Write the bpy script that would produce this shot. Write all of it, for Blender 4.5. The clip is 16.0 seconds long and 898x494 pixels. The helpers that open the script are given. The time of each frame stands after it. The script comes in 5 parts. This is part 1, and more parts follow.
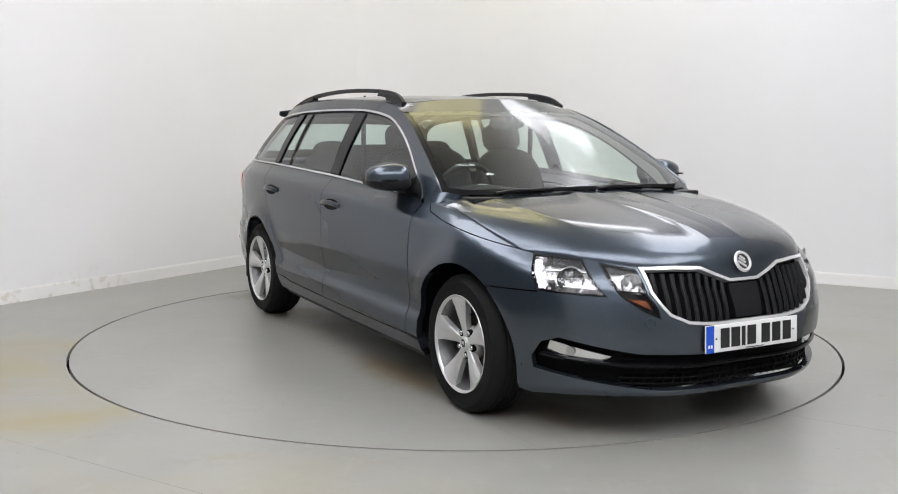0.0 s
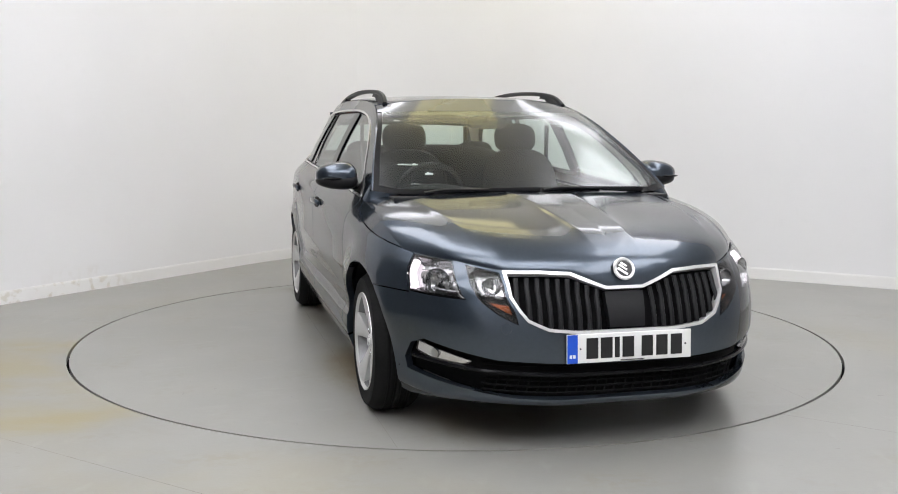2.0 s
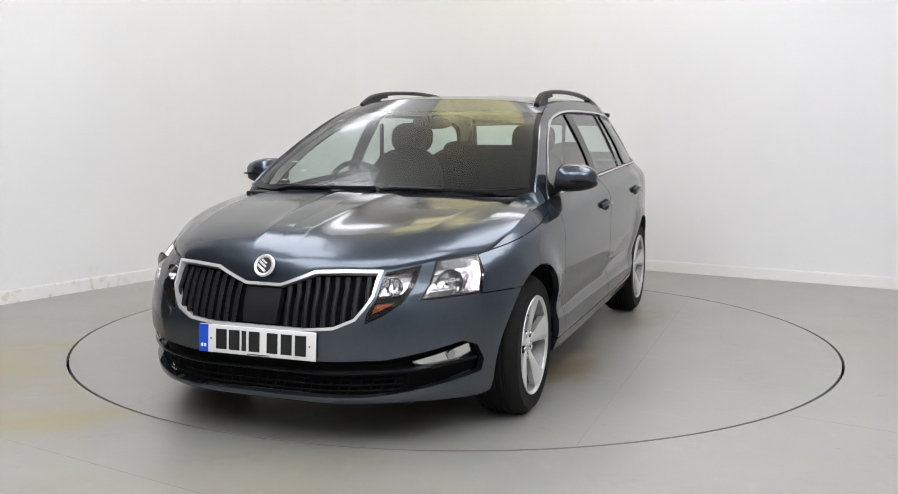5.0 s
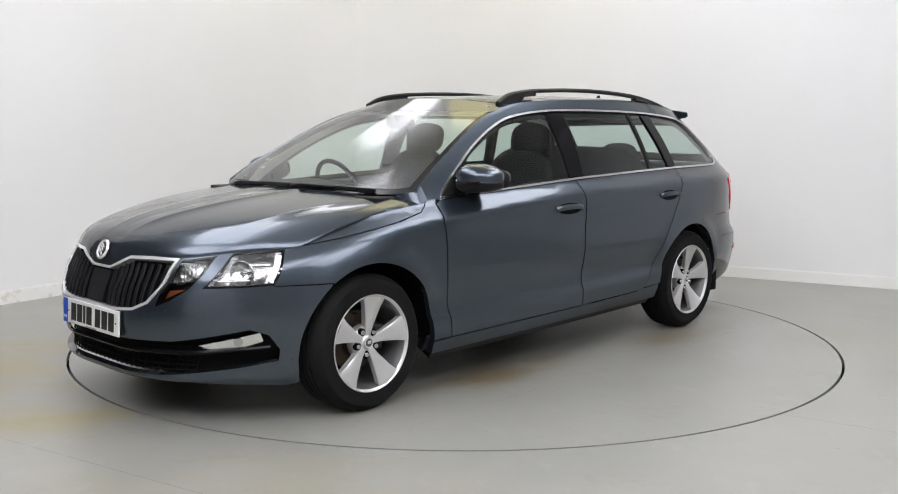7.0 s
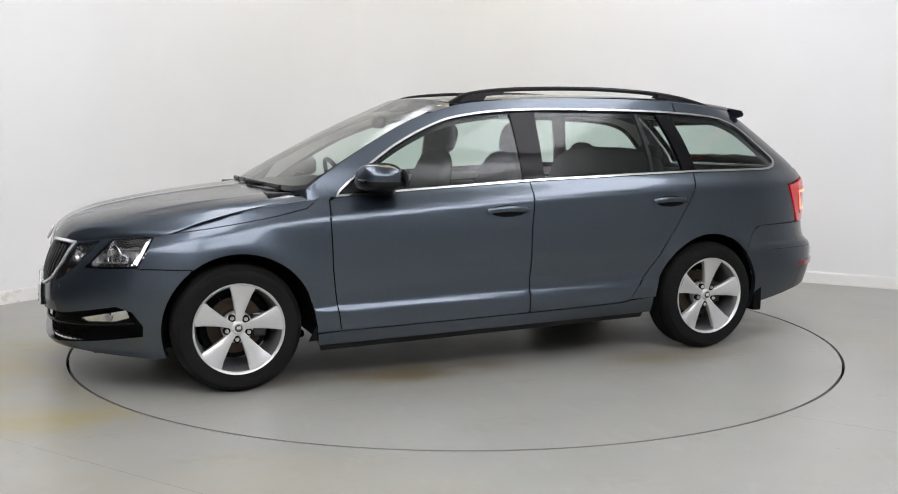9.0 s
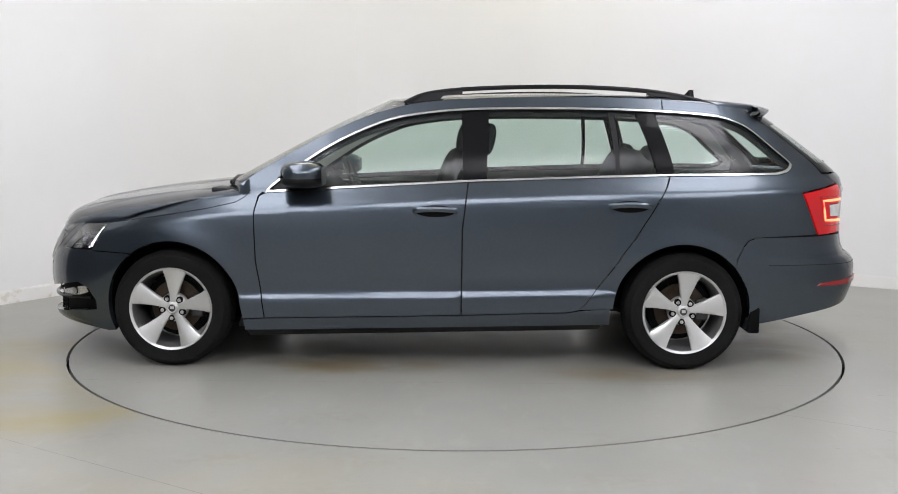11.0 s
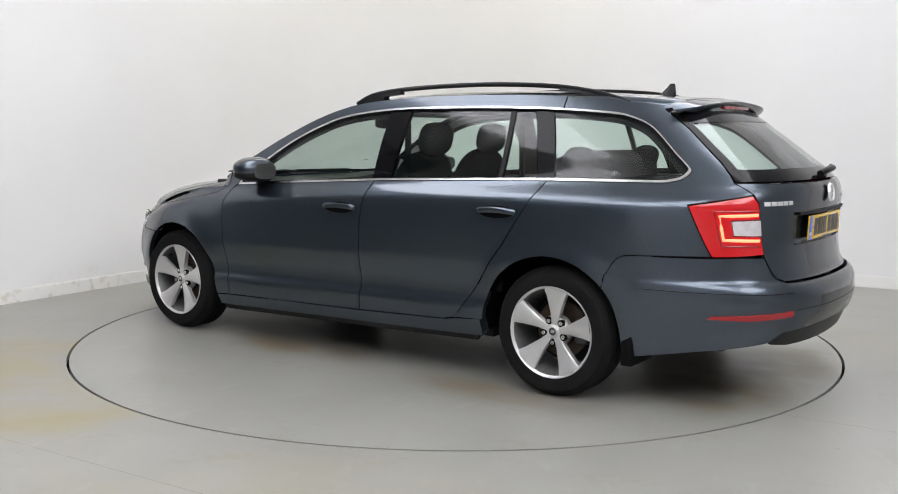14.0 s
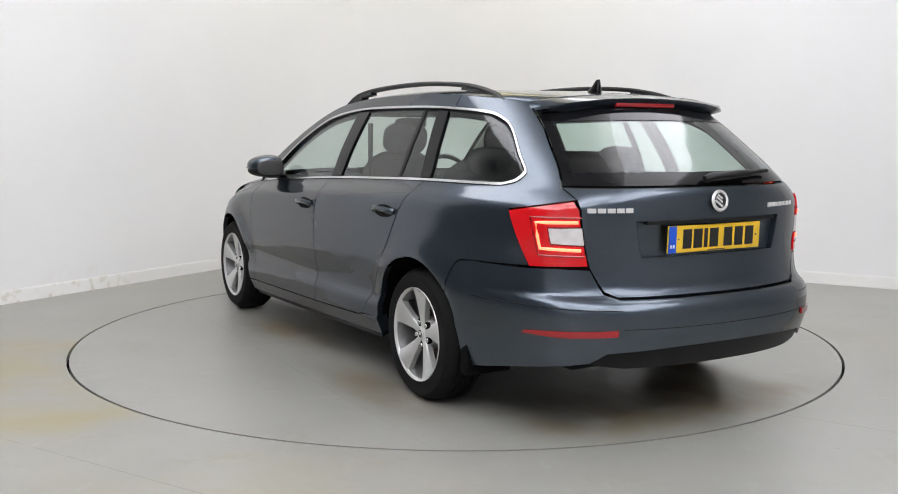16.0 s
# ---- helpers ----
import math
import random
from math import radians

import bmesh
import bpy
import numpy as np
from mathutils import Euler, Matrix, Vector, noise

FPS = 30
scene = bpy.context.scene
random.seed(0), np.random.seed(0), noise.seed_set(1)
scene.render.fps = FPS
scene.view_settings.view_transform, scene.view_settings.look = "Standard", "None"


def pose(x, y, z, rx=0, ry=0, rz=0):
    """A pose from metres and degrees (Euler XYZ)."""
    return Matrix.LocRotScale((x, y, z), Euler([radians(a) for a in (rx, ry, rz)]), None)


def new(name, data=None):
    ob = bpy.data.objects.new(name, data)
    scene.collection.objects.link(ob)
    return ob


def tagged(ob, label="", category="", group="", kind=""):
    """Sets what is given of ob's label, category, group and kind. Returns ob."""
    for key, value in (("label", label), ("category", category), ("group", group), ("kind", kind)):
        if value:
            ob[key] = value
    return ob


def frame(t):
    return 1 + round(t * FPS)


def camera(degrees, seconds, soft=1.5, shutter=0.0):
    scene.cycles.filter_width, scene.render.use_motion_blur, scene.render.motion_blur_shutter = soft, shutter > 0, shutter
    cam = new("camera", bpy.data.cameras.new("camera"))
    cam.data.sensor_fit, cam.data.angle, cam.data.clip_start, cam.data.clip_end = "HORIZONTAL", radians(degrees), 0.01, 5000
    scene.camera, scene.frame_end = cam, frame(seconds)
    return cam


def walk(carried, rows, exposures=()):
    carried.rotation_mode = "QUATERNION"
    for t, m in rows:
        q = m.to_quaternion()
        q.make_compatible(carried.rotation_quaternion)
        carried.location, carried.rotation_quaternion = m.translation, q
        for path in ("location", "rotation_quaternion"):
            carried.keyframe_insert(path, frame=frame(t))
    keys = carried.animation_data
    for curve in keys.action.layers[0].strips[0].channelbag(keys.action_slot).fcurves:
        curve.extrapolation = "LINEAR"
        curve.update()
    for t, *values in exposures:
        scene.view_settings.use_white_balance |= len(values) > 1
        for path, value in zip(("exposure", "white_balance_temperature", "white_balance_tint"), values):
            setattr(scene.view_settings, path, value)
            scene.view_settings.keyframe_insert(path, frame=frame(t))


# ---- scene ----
cam = camera(49.35, 16.0, soft=1.0)
EYE = (0.0, -5.985, 1.262)
HERE = pose(*EYE, 0, 0, 0.366) @ pose(0, 0, 0, 83.109) @ pose(0, 0, 0, 0, 0, 0.281)
walk(cam, [(0.0, HERE), (16.0, HERE)])

# ---- world and exposure ----
world = bpy.data.worlds.new("world")
scene.world = world
world.use_nodes = True
world.node_tree.nodes["Background"].inputs[0].default_value = (0.8, 0.85, 0.9, 1)
world.node_tree.nodes["Background"].inputs[1].default_value = 0.3
scene.view_settings.exposure = 0.0


# ---- materials ----
def material(name, colour, rough=0.5, metal=0.0, coat=0.0, grain=0.0, scale=40.0, bump=0.0, emit=None, power=0.0, spec=0.5):
    m = bpy.data.materials.new(name)
    m.use_nodes = True
    nt = m.node_tree
    b = nt.nodes["Principled BSDF"]
    b.inputs["Base Color"].default_value = (*colour, 1)
    b.inputs["Roughness"].default_value = rough
    b.inputs["Metallic"].default_value = metal
    b.inputs["Coat Weight"].default_value = coat
    b.inputs["Coat Roughness"].default_value = 0.10
    b.inputs["Specular IOR Level"].default_value = spec
    if emit:
        b.inputs["Emission Color"].default_value = (*emit, 1)
        b.inputs["Emission Strength"].default_value = power
    if grain or bump:
        co = nt.nodes.new("ShaderNodeTexCoord")
        n1 = nt.nodes.new("ShaderNodeTexNoise")
        n1.inputs["Scale"].default_value = scale
        n1.inputs["Detail"].default_value = 6
        nt.links.new(co.outputs["Object"], n1.inputs["Vector"])
        n2 = nt.nodes.new("ShaderNodeTexNoise")
        n2.inputs["Scale"].default_value = scale / 14
        nt.links.new(co.outputs["Object"], n2.inputs["Vector"])
        if grain:
            add = nt.nodes.new("ShaderNodeMath")
            add.operation = "ADD"
            nt.links.new(n1.outputs["Fac"], add.inputs[0])
            nt.links.new(n2.outputs["Fac"], add.inputs[1])
            r = nt.nodes.new("ShaderNodeMapRange")
            r.inputs["From Min"].default_value, r.inputs["From Max"].default_value = 0.6, 1.4
            r.inputs["To Min"].default_value, r.inputs["To Max"].default_value = 1 - grain, 1 + grain
            nt.links.new(add.outputs[0], r.inputs["Value"])
            mul = nt.nodes.new("ShaderNodeVectorMath")
            mul.operation = "SCALE"
            mul.inputs[0].default_value = colour
            nt.links.new(r.outputs[0], mul.inputs["Scale"])
            nt.links.new(mul.outputs[0], b.inputs["Base Color"])
        if bump:
            bp = nt.nodes.new("ShaderNodeBump")
            bp.inputs["Strength"].default_value = bump
            bp.inputs["Distance"].default_value = 0.002
            nt.links.new(n1.outputs["Fac"], bp.inputs["Height"])
            nt.links.new(bp.outputs[0], b.inputs["Normal"])
    return m


def glass_material(name, tint, gloss=0.08):
    m = bpy.data.materials.new(name)
    m.use_nodes = True
    nt = m.node_tree
    nt.nodes.remove(nt.nodes["Principled BSDF"])
    tr = nt.nodes.new("ShaderNodeBsdfTransparent")
    tr.inputs[0].default_value = (*tint, 1)
    gl = nt.nodes.new("ShaderNodeBsdfGlossy")
    gl.inputs["Roughness"].default_value = gloss
    lw = nt.nodes.new("ShaderNodeLayerWeight")
    lw.inputs[0].default_value = 0.5
    power = math_node(nt, "POWER", lw.outputs["Facing"], 4.0)
    power = math_node(nt, "ADD", math_node(nt, "MULTIPLY", power, 0.94), 0.055)
    mx = nt.nodes.new("ShaderNodeMixShader")
    nt.links.new(power, mx.inputs[0])
    nt.links.new(tr.outputs[0], mx.inputs[1])
    nt.links.new(gl.outputs[0], mx.inputs[2])
    nt.links.new(mx.outputs[0], nt.nodes["Material Output"].inputs["Surface"])
    return m


def ramp(nt, source, lo, hi, a=0.0, b=1.0):
    r = nt.nodes.new("ShaderNodeMapRange")
    r.interpolation_type = "SMOOTHSTEP"
    for key, v in (("From Min", lo), ("From Max", hi), ("To Min", a), ("To Max", b)):
        r.inputs[key].default_value = v
    nt.links.new(source, r.inputs["Value"])
    return r.outputs[0]


def noise_out(nt, co, scale, detail=5.0, stretch=(1, 1, 1), shift=(0, 0, 0)):
    mp = nt.nodes.new("ShaderNodeMapping")
    mp.inputs["Scale"].default_value = stretch
    mp.inputs["Location"].default_value = shift
    nt.links.new(co, mp.inputs["Vector"])
    n = nt.nodes.new("ShaderNodeTexNoise")
    n.inputs["Scale"].default_value = scale
    n.inputs["Detail"].default_value = detail
    nt.links.new(mp.outputs[0], n.inputs["Vector"])
    return n.outputs["Fac"]


def math_node(nt, op, a, b):
    n = nt.nodes.new("ShaderNodeMath")
    n.operation = op
    for k, v in enumerate((a, b)):
        if isinstance(v, (int, float)):
            n.inputs[k].default_value = v
        else:
            nt.links.new(v, n.inputs[k])
    return n.outputs[0]


def blend(nt, fac, a, b):
    mx = nt.nodes.new("ShaderNodeMix")
    mx.data_type = "RGBA"
    nt.links.new(fac, mx.inputs["Factor"])
    for k, v in ((6, a), (7, b)):
        if isinstance(v, tuple):
            mx.inputs[k].default_value = (*v, 1)
        else:
            nt.links.new(v, mx.inputs[k])
    return mx.outputs[2]


def spot_mask(nt, co, x, y, rx, ry, turn=0.0):
    """1 inside an oval spot at (x, y), falling to 0 at its rim."""
    mp = nt.nodes.new("ShaderNodeMapping")
    mp.vector_type = "TEXTURE"
    mp.inputs["Location"].default_value = (x, y, 0)
    mp.inputs["Rotation"].default_value = (0, 0, radians(turn))
    mp.inputs["Scale"].default_value = (rx, ry, 1)
    nt.links.new(co, mp.inputs["Vector"])
    ln = nt.nodes.new("ShaderNodeVectorMath")
    ln.operation = "LENGTH"
    nt.links.new(mp.outputs[0], ln.inputs[0])
    return ramp(nt, ln.outputs["Value"], 1.0, 0.2)


def floor_material(name, spots, base=(0.272, 0.272, 0.251), stain_shade=(0.275, 0.235, 0.12)):
    """Grey floor paint, scuffed, with ochre tyre and water stains; the turntable's spots also hold painted shade."""
    m = material(name, base, 0.32)
    nt = m.node_tree
    b = nt.nodes["Principled BSDF"]
    co = nt.nodes.new("ShaderNodeTexCoord").outputs["Object"]
    fine, wide = noise_out(nt, co, 26), noise_out(nt, co, 1.3, 3)
    streak = noise_out(nt, co, 3.2, 6, (0.7, 1.1, 1))
    tone = blend(nt, ramp(nt, wide, 0.3, 0.7), tuple(c * 0.93 for c in base), tuple(c * 1.05 for c in base))
    tone = blend(nt, ramp(nt, streak, 0.2, 0.9, 0, 0.35), tone, (0.285, 0.272, 0.232))
    tone = blend(nt, ramp(nt, fine, 0.4, 0.9, 0, 0.10), tone, tuple(c * 0.75 for c in base))
    grime = math_node(nt, "MULTIPLY", ramp(nt, noise_out(nt, co, 2.1, 8, (1, 1.6, 1), (5, 2, 0)), 0.50, 0.72), ramp(nt, noise_out(nt, co, 19, 4, (1, 1, 1), (2, 9, 0)), 0.40, 0.62, 0, 0.38))
    tone = blend(nt, grime, tone, (0.235, 0.215, 0.155))
    specks = math_node(nt, "MULTIPLY", ramp(nt, noise_out(nt, co, 34, 2, (0.35, 1, 1), (3, 1, 0)), 0.70, 0.76), ramp(nt, wide, 0.45, 0.65, 0, 0.6))
    tone = blend(nt, specks, tone, (0.13, 0.12, 0.10))
    pale = ramp(nt, noise_out(nt, co, 11, 7, (1, 0.4, 1), (7, 3, 0)), 0.56, 0.74, 0, 0.3)
    tone = blend(nt, pale, tone, tuple(c * 1.22 for c in base))
    for x, y, rx, ry, turn, amount in spots:
        mask = spot_mask(nt, co, x, y, rx, ry, turn)
        mottled = math_node(nt, "MULTIPLY", mask, ramp(nt, streak, 0.25, 0.65))
        tone = blend(nt, math_node(nt, "MULTIPLY", mottled, amount), tone, stain_shade)
    nt.links.new(tone, b.inputs["Base Color"])
    bp = nt.nodes.new("ShaderNodeBump")
    bp.inputs["Strength"].default_value = 0.08
    bp.inputs["Distance"].default_value = 0.003
    nt.links.new(noise_out(nt, co, 60, 4), bp.inputs["Height"])
    nt.links.new(bp.outputs[0], b.inputs["Normal"])
    return m


def wall_material(name, base, spots=()):
    """White emulsion with roller texture, faint scuffs and damp marks low down."""
    m = material(name, base, 0.6)
    nt = m.node_tree
    b = nt.nodes["Principled BSDF"]
    co = nt.nodes.new("ShaderNodeTexCoord").outputs["Object"]
    tone = blend(nt, ramp(nt, noise_out(nt, co, 0.7, 3), 0.3, 0.7), tuple(c * 0.965 for c in base), base)
    tone = blend(nt, ramp(nt, noise_out(nt, co, 9, 6), 0.6, 0.8, 0, 0.12), tone, tuple(c * 0.85 for c in base))
    for x, y, z, r, amount in spots:
        mp = nt.nodes.new("ShaderNodeMapping")
        mp.vector_type = "TEXTURE"
        mp.inputs["Location"].default_value = (x, y, z)
        mp.inputs["Scale"].default_value = (r, r, r * 0.45)
        nt.links.new(co, mp.inputs["Vector"])
        ln = nt.nodes.new("ShaderNodeVectorMath")
        ln.operation = "LENGTH"
        nt.links.new(mp.outputs[0], ln.inputs[0])
        mask = math_node(nt, "MULTIPLY", ramp(nt, ln.outputs["Value"], 1.0, 0.1), ramp(nt, noise_out(nt, co, 14, 6), 0.5, 0.66))
        tone = blend(nt, math_node(nt, "MULTIPLY", mask, amount), tone, (0.42, 0.33, 0.18))
    nt.links.new(tone, b.inputs["Base Color"])
    bp = nt.nodes.new("ShaderNodeBump")
    bp.inputs["Strength"].default_value = 0.06
    bp.inputs["Distance"].default_value = 0.002
    nt.links.new(noise_out(nt, co, 120, 3), bp.inputs["Height"])
    nt.links.new(bp.outputs[0], b.inputs["Normal"])
    return m


def fluted(m, scale=42, strength=0.7):
    """Upright flutes pressed into a lamp reflector."""
    nt = m.node_tree
    co = nt.nodes.new("ShaderNodeTexCoord").outputs["Object"]
    bp = nt.nodes.new("ShaderNodeBump")
    bp.inputs["Strength"].default_value = strength
    bp.inputs["Distance"].default_value = 0.006
    nt.links.new(noise_out(nt, co, scale, 1, (1, 1, 0.14)), bp.inputs["Height"])
    nt.links.new(bp.outputs[0], nt.nodes["Principled BSDF"].inputs["Normal"])


WALL_C = (0.80, 0.795, 0.79)
M_wall = wall_material("wall_paint", WALL_C, [(-2.98, 1.33, 0.12, 0.30, 0.06), (-2.85, 1.58, 0.15, 0.16, 0.10), (-3.2, 0.95, 0.10, 0.32, 0.06)])
M_far_wall = wall_material("grey_wall_paint", (0.52, 0.52, 0.525))
# Unseen walls coloured near-black stand for a dark opening mirrored in the car.
M_dark_wall = wall_material("dark_shutter_paint", (0.035, 0.035, 0.038))
M_skirt = wall_material("skirting_paint", (0.82, 0.81, 0.79), [(-2.8, 1.6, 0.0, 0.5, 0.20), (-2.95, 1.33, 0.01, 0.6, 0.26), (-3.2, 0.9, 0.01, 0.7, 0.3)])
M_ceiling = material("ceiling_paint", (0.83, 0.83, 0.82), 0.8, grain=0.04, scale=8)
M_floor = floor_material("floor_paint", [(-2.55, -0.52, 0.75, 0.20, 23, 1.0), (-1.75, -1.93, 0.80, 0.24, 28, 1.0), (-2.5, -1.2, 1.5, 1.6, 0, 0.8), (-0.8, -2.6, 1.6, 0.5, -10, 0.25), (-2.3, 0.9, 0.8, 0.3, 50, 0.25), (2.6, -0.2, 0.5, 0.9, 30, 0.2)])
# Tyre stains, plus the car's under-body shade painted as dark ovals turning with it.
M_table = floor_material("turntable_paint", [(1.75, -0.4, 0.5, 0.5, 20, 0.6), (0.6, 0.85, 1.0, 0.28, 0, 0.9), (-1.0, 1.0, 0.8, 0.25, 0, 0.7), (-1.0, -0.6, 1.2, 0.3, 0, 0.9), (0.7, -0.75, 0.8, 0.25, 0, 0.9), (-1.72, 0.0, 0.62, 0.95, 0, 0.9), (1.62, 0.0, 0.45, 0.85, 0, 0.7), (-1.95, -0.5, 0.3, 0.7, 0, 0.8), (-1.9, 0.4, 0.35, 0.5, 0, 0.6), (0.0, 0.0, 1.6, 0.75, 0, 0.5)], stain_shade=(0.155, 0.12, 0.06))
M_gap = material("joint_dirt", (0.006, 0.006, 0.006), 0.95, spec=0.1)
M_lamp = material("lamp_diffuser", (0.9, 0.9, 0.9), 0.4, emit=(0.945, 0.945, 1.0), power=5.15)
M_lamp_warm = material("warm_lamp_diffuser", (0.9, 0.9, 0.8), 0.4, emit=(1.0, 0.90, 0.48), power=2.0)
M_white_metal = material("white_enamel", (0.8, 0.8, 0.8), 0.35)

M_paint = material("blue_grey_metallic_paint", (0.068, 0.086, 0.110), 0.29, metal=0.85, coat=1.0, grain=0.06, scale=900)
M_paint.node_tree.nodes["Principled BSDF"].inputs["Specular Tint"].default_value = (0.02, 0.025, 0.035, 1)
M_shell = material("inner_shell", (0.012, 0.013, 0.015), 0.7, spec=0.15)
M_chrome = material("chrome", (0.80, 0.80, 0.80), 0.10, metal=1.0)
M_satin = material("satin_trim", (0.62, 0.62, 0.62), 0.22, metal=1.0)
M_black = material("black_plastic", (0.009, 0.009, 0.010), 0.45, grain=0.15, scale=30, spec=0.22)
M_gloss = material("gloss_black_pillar", (0.006, 0.006, 0.007), 0.08, spec=0.16)
M_deep = material("deep_black_plastic", (0.004, 0.004, 0.0045), 0.7, grain=0.2, scale=40, spec=0.1)
M_rubber = material("tyre_rubber", (0.009, 0.009, 0.009), 0.75, grain=0.25, scale=90, bump=0.3, spec=0.13)
M_alloy = material("silver_alloy", (0.62, 0.62, 0.61), 0.38, metal=0.6, coat=0.2, grain=0.03, scale=60)
# Darker copy of the silver alloy: the barrel's shade is put into its colour.
M_alloy_dark = material("shaded_alloy", (0.20, 0.20, 0.20), 0.45, metal=0.7, grain=0.2, scale=50)
M_disc = material("rusty_brake_steel", (0.085, 0.062, 0.045), 0.55, metal=0.5, grain=0.3, scale=40)
M_steel = material("dark_steel", (0.10, 0.10, 0.10), 0.45, metal=0.8, grain=0.2, scale=70)
M_glass = glass_material("tinted_glass", (0.76, 0.86, 0.82))
M_screen = glass_material("windscreen_glass", (0.80, 0.88, 0.84), 0.14)
M_lens = glass_material("clear_lens", (0.95, 0.95, 0.95), 0.03)
M_reflector = material("lamp_reflector", (0.42, 0.42, 0.43), 0.14, metal=1.0)
fluted(M_reflector)
M_fog = material("fog_lamp_reflector", (0.85, 0.85, 0.86), 0.14, metal=0.9)
fluted(M_fog, 30, 0.35)
M_lamp_black = material("lamp_bezel", (0.010, 0.010, 0.011), 0.25, spec=0.2)
M_drl = material("daytime_led", (1, 1, 1), 0.3, emit=(1.0, 0.88, 0.97), power=1.7)
M_amber = material("amber_bulb_cover", (0.34, 0.10, 0.04), 0.2, metal=0.5)
M_red = material("red_lens", (0.42, 0.006, 0.010), 0.14, coat=0.6, emit=(1.0, 0.015, 0.015), power=0.16)
M_red_hot = material("red_led_bar", (0.8, 0.1, 0.05), 0.2, emit=(1.0, 0.17, 0.08), power=3.2)
M_red_dull = material("red_reflector", (0.30, 0.012, 0.016), 0.2, coat=0.6)
M_clear_plastic = material("clear_reverse_lens", (0.60, 0.58, 0.58), 0.15, coat=0.8, grain=0.2, scale=30)
M_cloth = material("black_seat_cloth", (0.015, 0.015, 0.017), 0.9, grain=0.15, scale=24, spec=0.15)
M_dash = material("dash_plastic", (0.013, 0.013, 0.014), 0.6, grain=0.1, scale=20, spec=0.2)
M_beige = material("headlining", (0.55, 0.54, 0.50), 0.9, grain=0.05, scale=200)
M_plate_w = material("white_plate", (0.78, 0.78, 0.76), 0.25, coat=0.3)
M_plate_y = material("yellow_plate", (0.80, 0.50, 0.03), 0.25, coat=0.3)
M_plate_blue = material("blue_band", (0.01, 0.08, 0.55), 0.3)
M_ink = material("plate_ink", (0.012, 0.012, 0.012), 0.4)
M_silver = material("bright_trim", (0.82, 0.82, 0.82), 0.22, metal=0.5)
M_white = material("white_paper", (0.8, 0.8, 0.8), 0.6)


# ---- mesh helpers ----
def mesh_object(name, bm, mat, parent=None, label="", smooth=40):
    me = bpy.data.meshes.new(name)
    bm.to_mesh(me)
    bm.free()
    me.materials.append(mat)
    if smooth:
        me.shade_smooth()
        me.set_sharp_from_angle(angle=radians(smooth))
    ob = new(name, me)
    if parent:
        ob.parent = parent
    if label:
        ob["label"] = label
    return ob


def part(name, bm, mat, parent, label="", smooth=40):
    return mesh_object(name, bm, mat, parent, label, smooth)


def box(bm, x0, x1, y0, y1, z0, z1, bevel=0.0, turn=None):
    r = bmesh.ops.create_cube(bm, size=1)
    v = r["verts"]
    for q in v:
        q.co = Vector(((x0 + x1) / 2 + q.co.x * (x1 - x0), (y0 + y1) / 2 + q.co.y * (y1 - y0), (z0 + z1) / 2 + q.co.z * (z1 - z0)))
    if bevel:
        e = list({e for q in v for e in q.link_edges})
        v = bmesh.ops.bevel(bm, geom=e, offset=bevel, segments=3, profile=0.6, affect="EDGES")["verts"]
    if turn is not None:
        bmesh.ops.transform(bm, matrix=turn, verts=list(set(v)))
    return bm


def lathe(bm, outline, centre, steps=48):
    """Turns (radius, y) pairs round the y axis through centre."""
    rings = []
    for k in range(steps):
        a = 2 * math.pi * k / steps
        rings.append([bm.verts.new((centre[0] + r * math.cos(a), centre[1] + y, centre[2] + r * math.sin(a))) for r, y in outline])
    for k in range(steps):
        p, q = rings[k], rings[(k + 1) % steps]
        for j in range(len(outline) - 1):
            bm.faces.new((p[j], p[j + 1], q[j + 1], q[j]))
    return bm


def sweep(bm, path, section, caps=True):
    """Sweeps a closed (side, up) section along a path; up stays near z."""
    path = [Vector(p) for p in path]
    rows = []
    for k, p in enumerate(path):
        d = (path[min(k + 1, len(path) - 1)] - path[max(k - 1, 0)]).normalized()
        s = d.cross(Vector((0, 0, 1)))
        s = s.normalized() if s.length > 1e-4 else Vector((1, 0, 0))
        u = s.cross(d)
        sec = section(k / (len(path) - 1)) if callable(section) else section
        rows.append([bm.verts.new(p + s * a + u * b) for a, b in sec])
    n = len(rows[0])
    for a, b in zip(rows, rows[1:]):
        for j in range(n):
            bm.faces.new((a[j], a[(j + 1) % n], b[(j + 1) % n], b[j]))
    if caps:
        bm.faces.new(rows[0][::-1])
        bm.faces.new(rows[-1])
    return bm


def ring(r, n=10, sx=1.0, sy=1.0):
    return [(r * sx * math.cos(2 * math.pi * k / n), r * sy * math.sin(2 * math.pi * k / n)) for k in range(n)]


def curve_pts(pts, n=8):
    """A smooth line through the points."""
    p = [np.array(q, float) for q in pts]
    p = [2 * p[0] - p[1]] + p + [2 * p[-1] - p[-2]]
    out = []
    for k in range(1, len(p) - 2):
        for j in range(n):
            t = j / n
            out.append(0.5 * (2 * p[k] + (p[k + 1] - p[k - 1]) * t + (2 * p[k - 1] - 5 * p[k] + 4 * p[k + 1] - p[k + 2]) * t * t + (3 * p[k] - p[k - 1] - 3 * p[k + 1] + p[k + 2]) * t ** 3))
    out.append(p[-2])
    return [tuple(float(c) for c in q) for q in out]


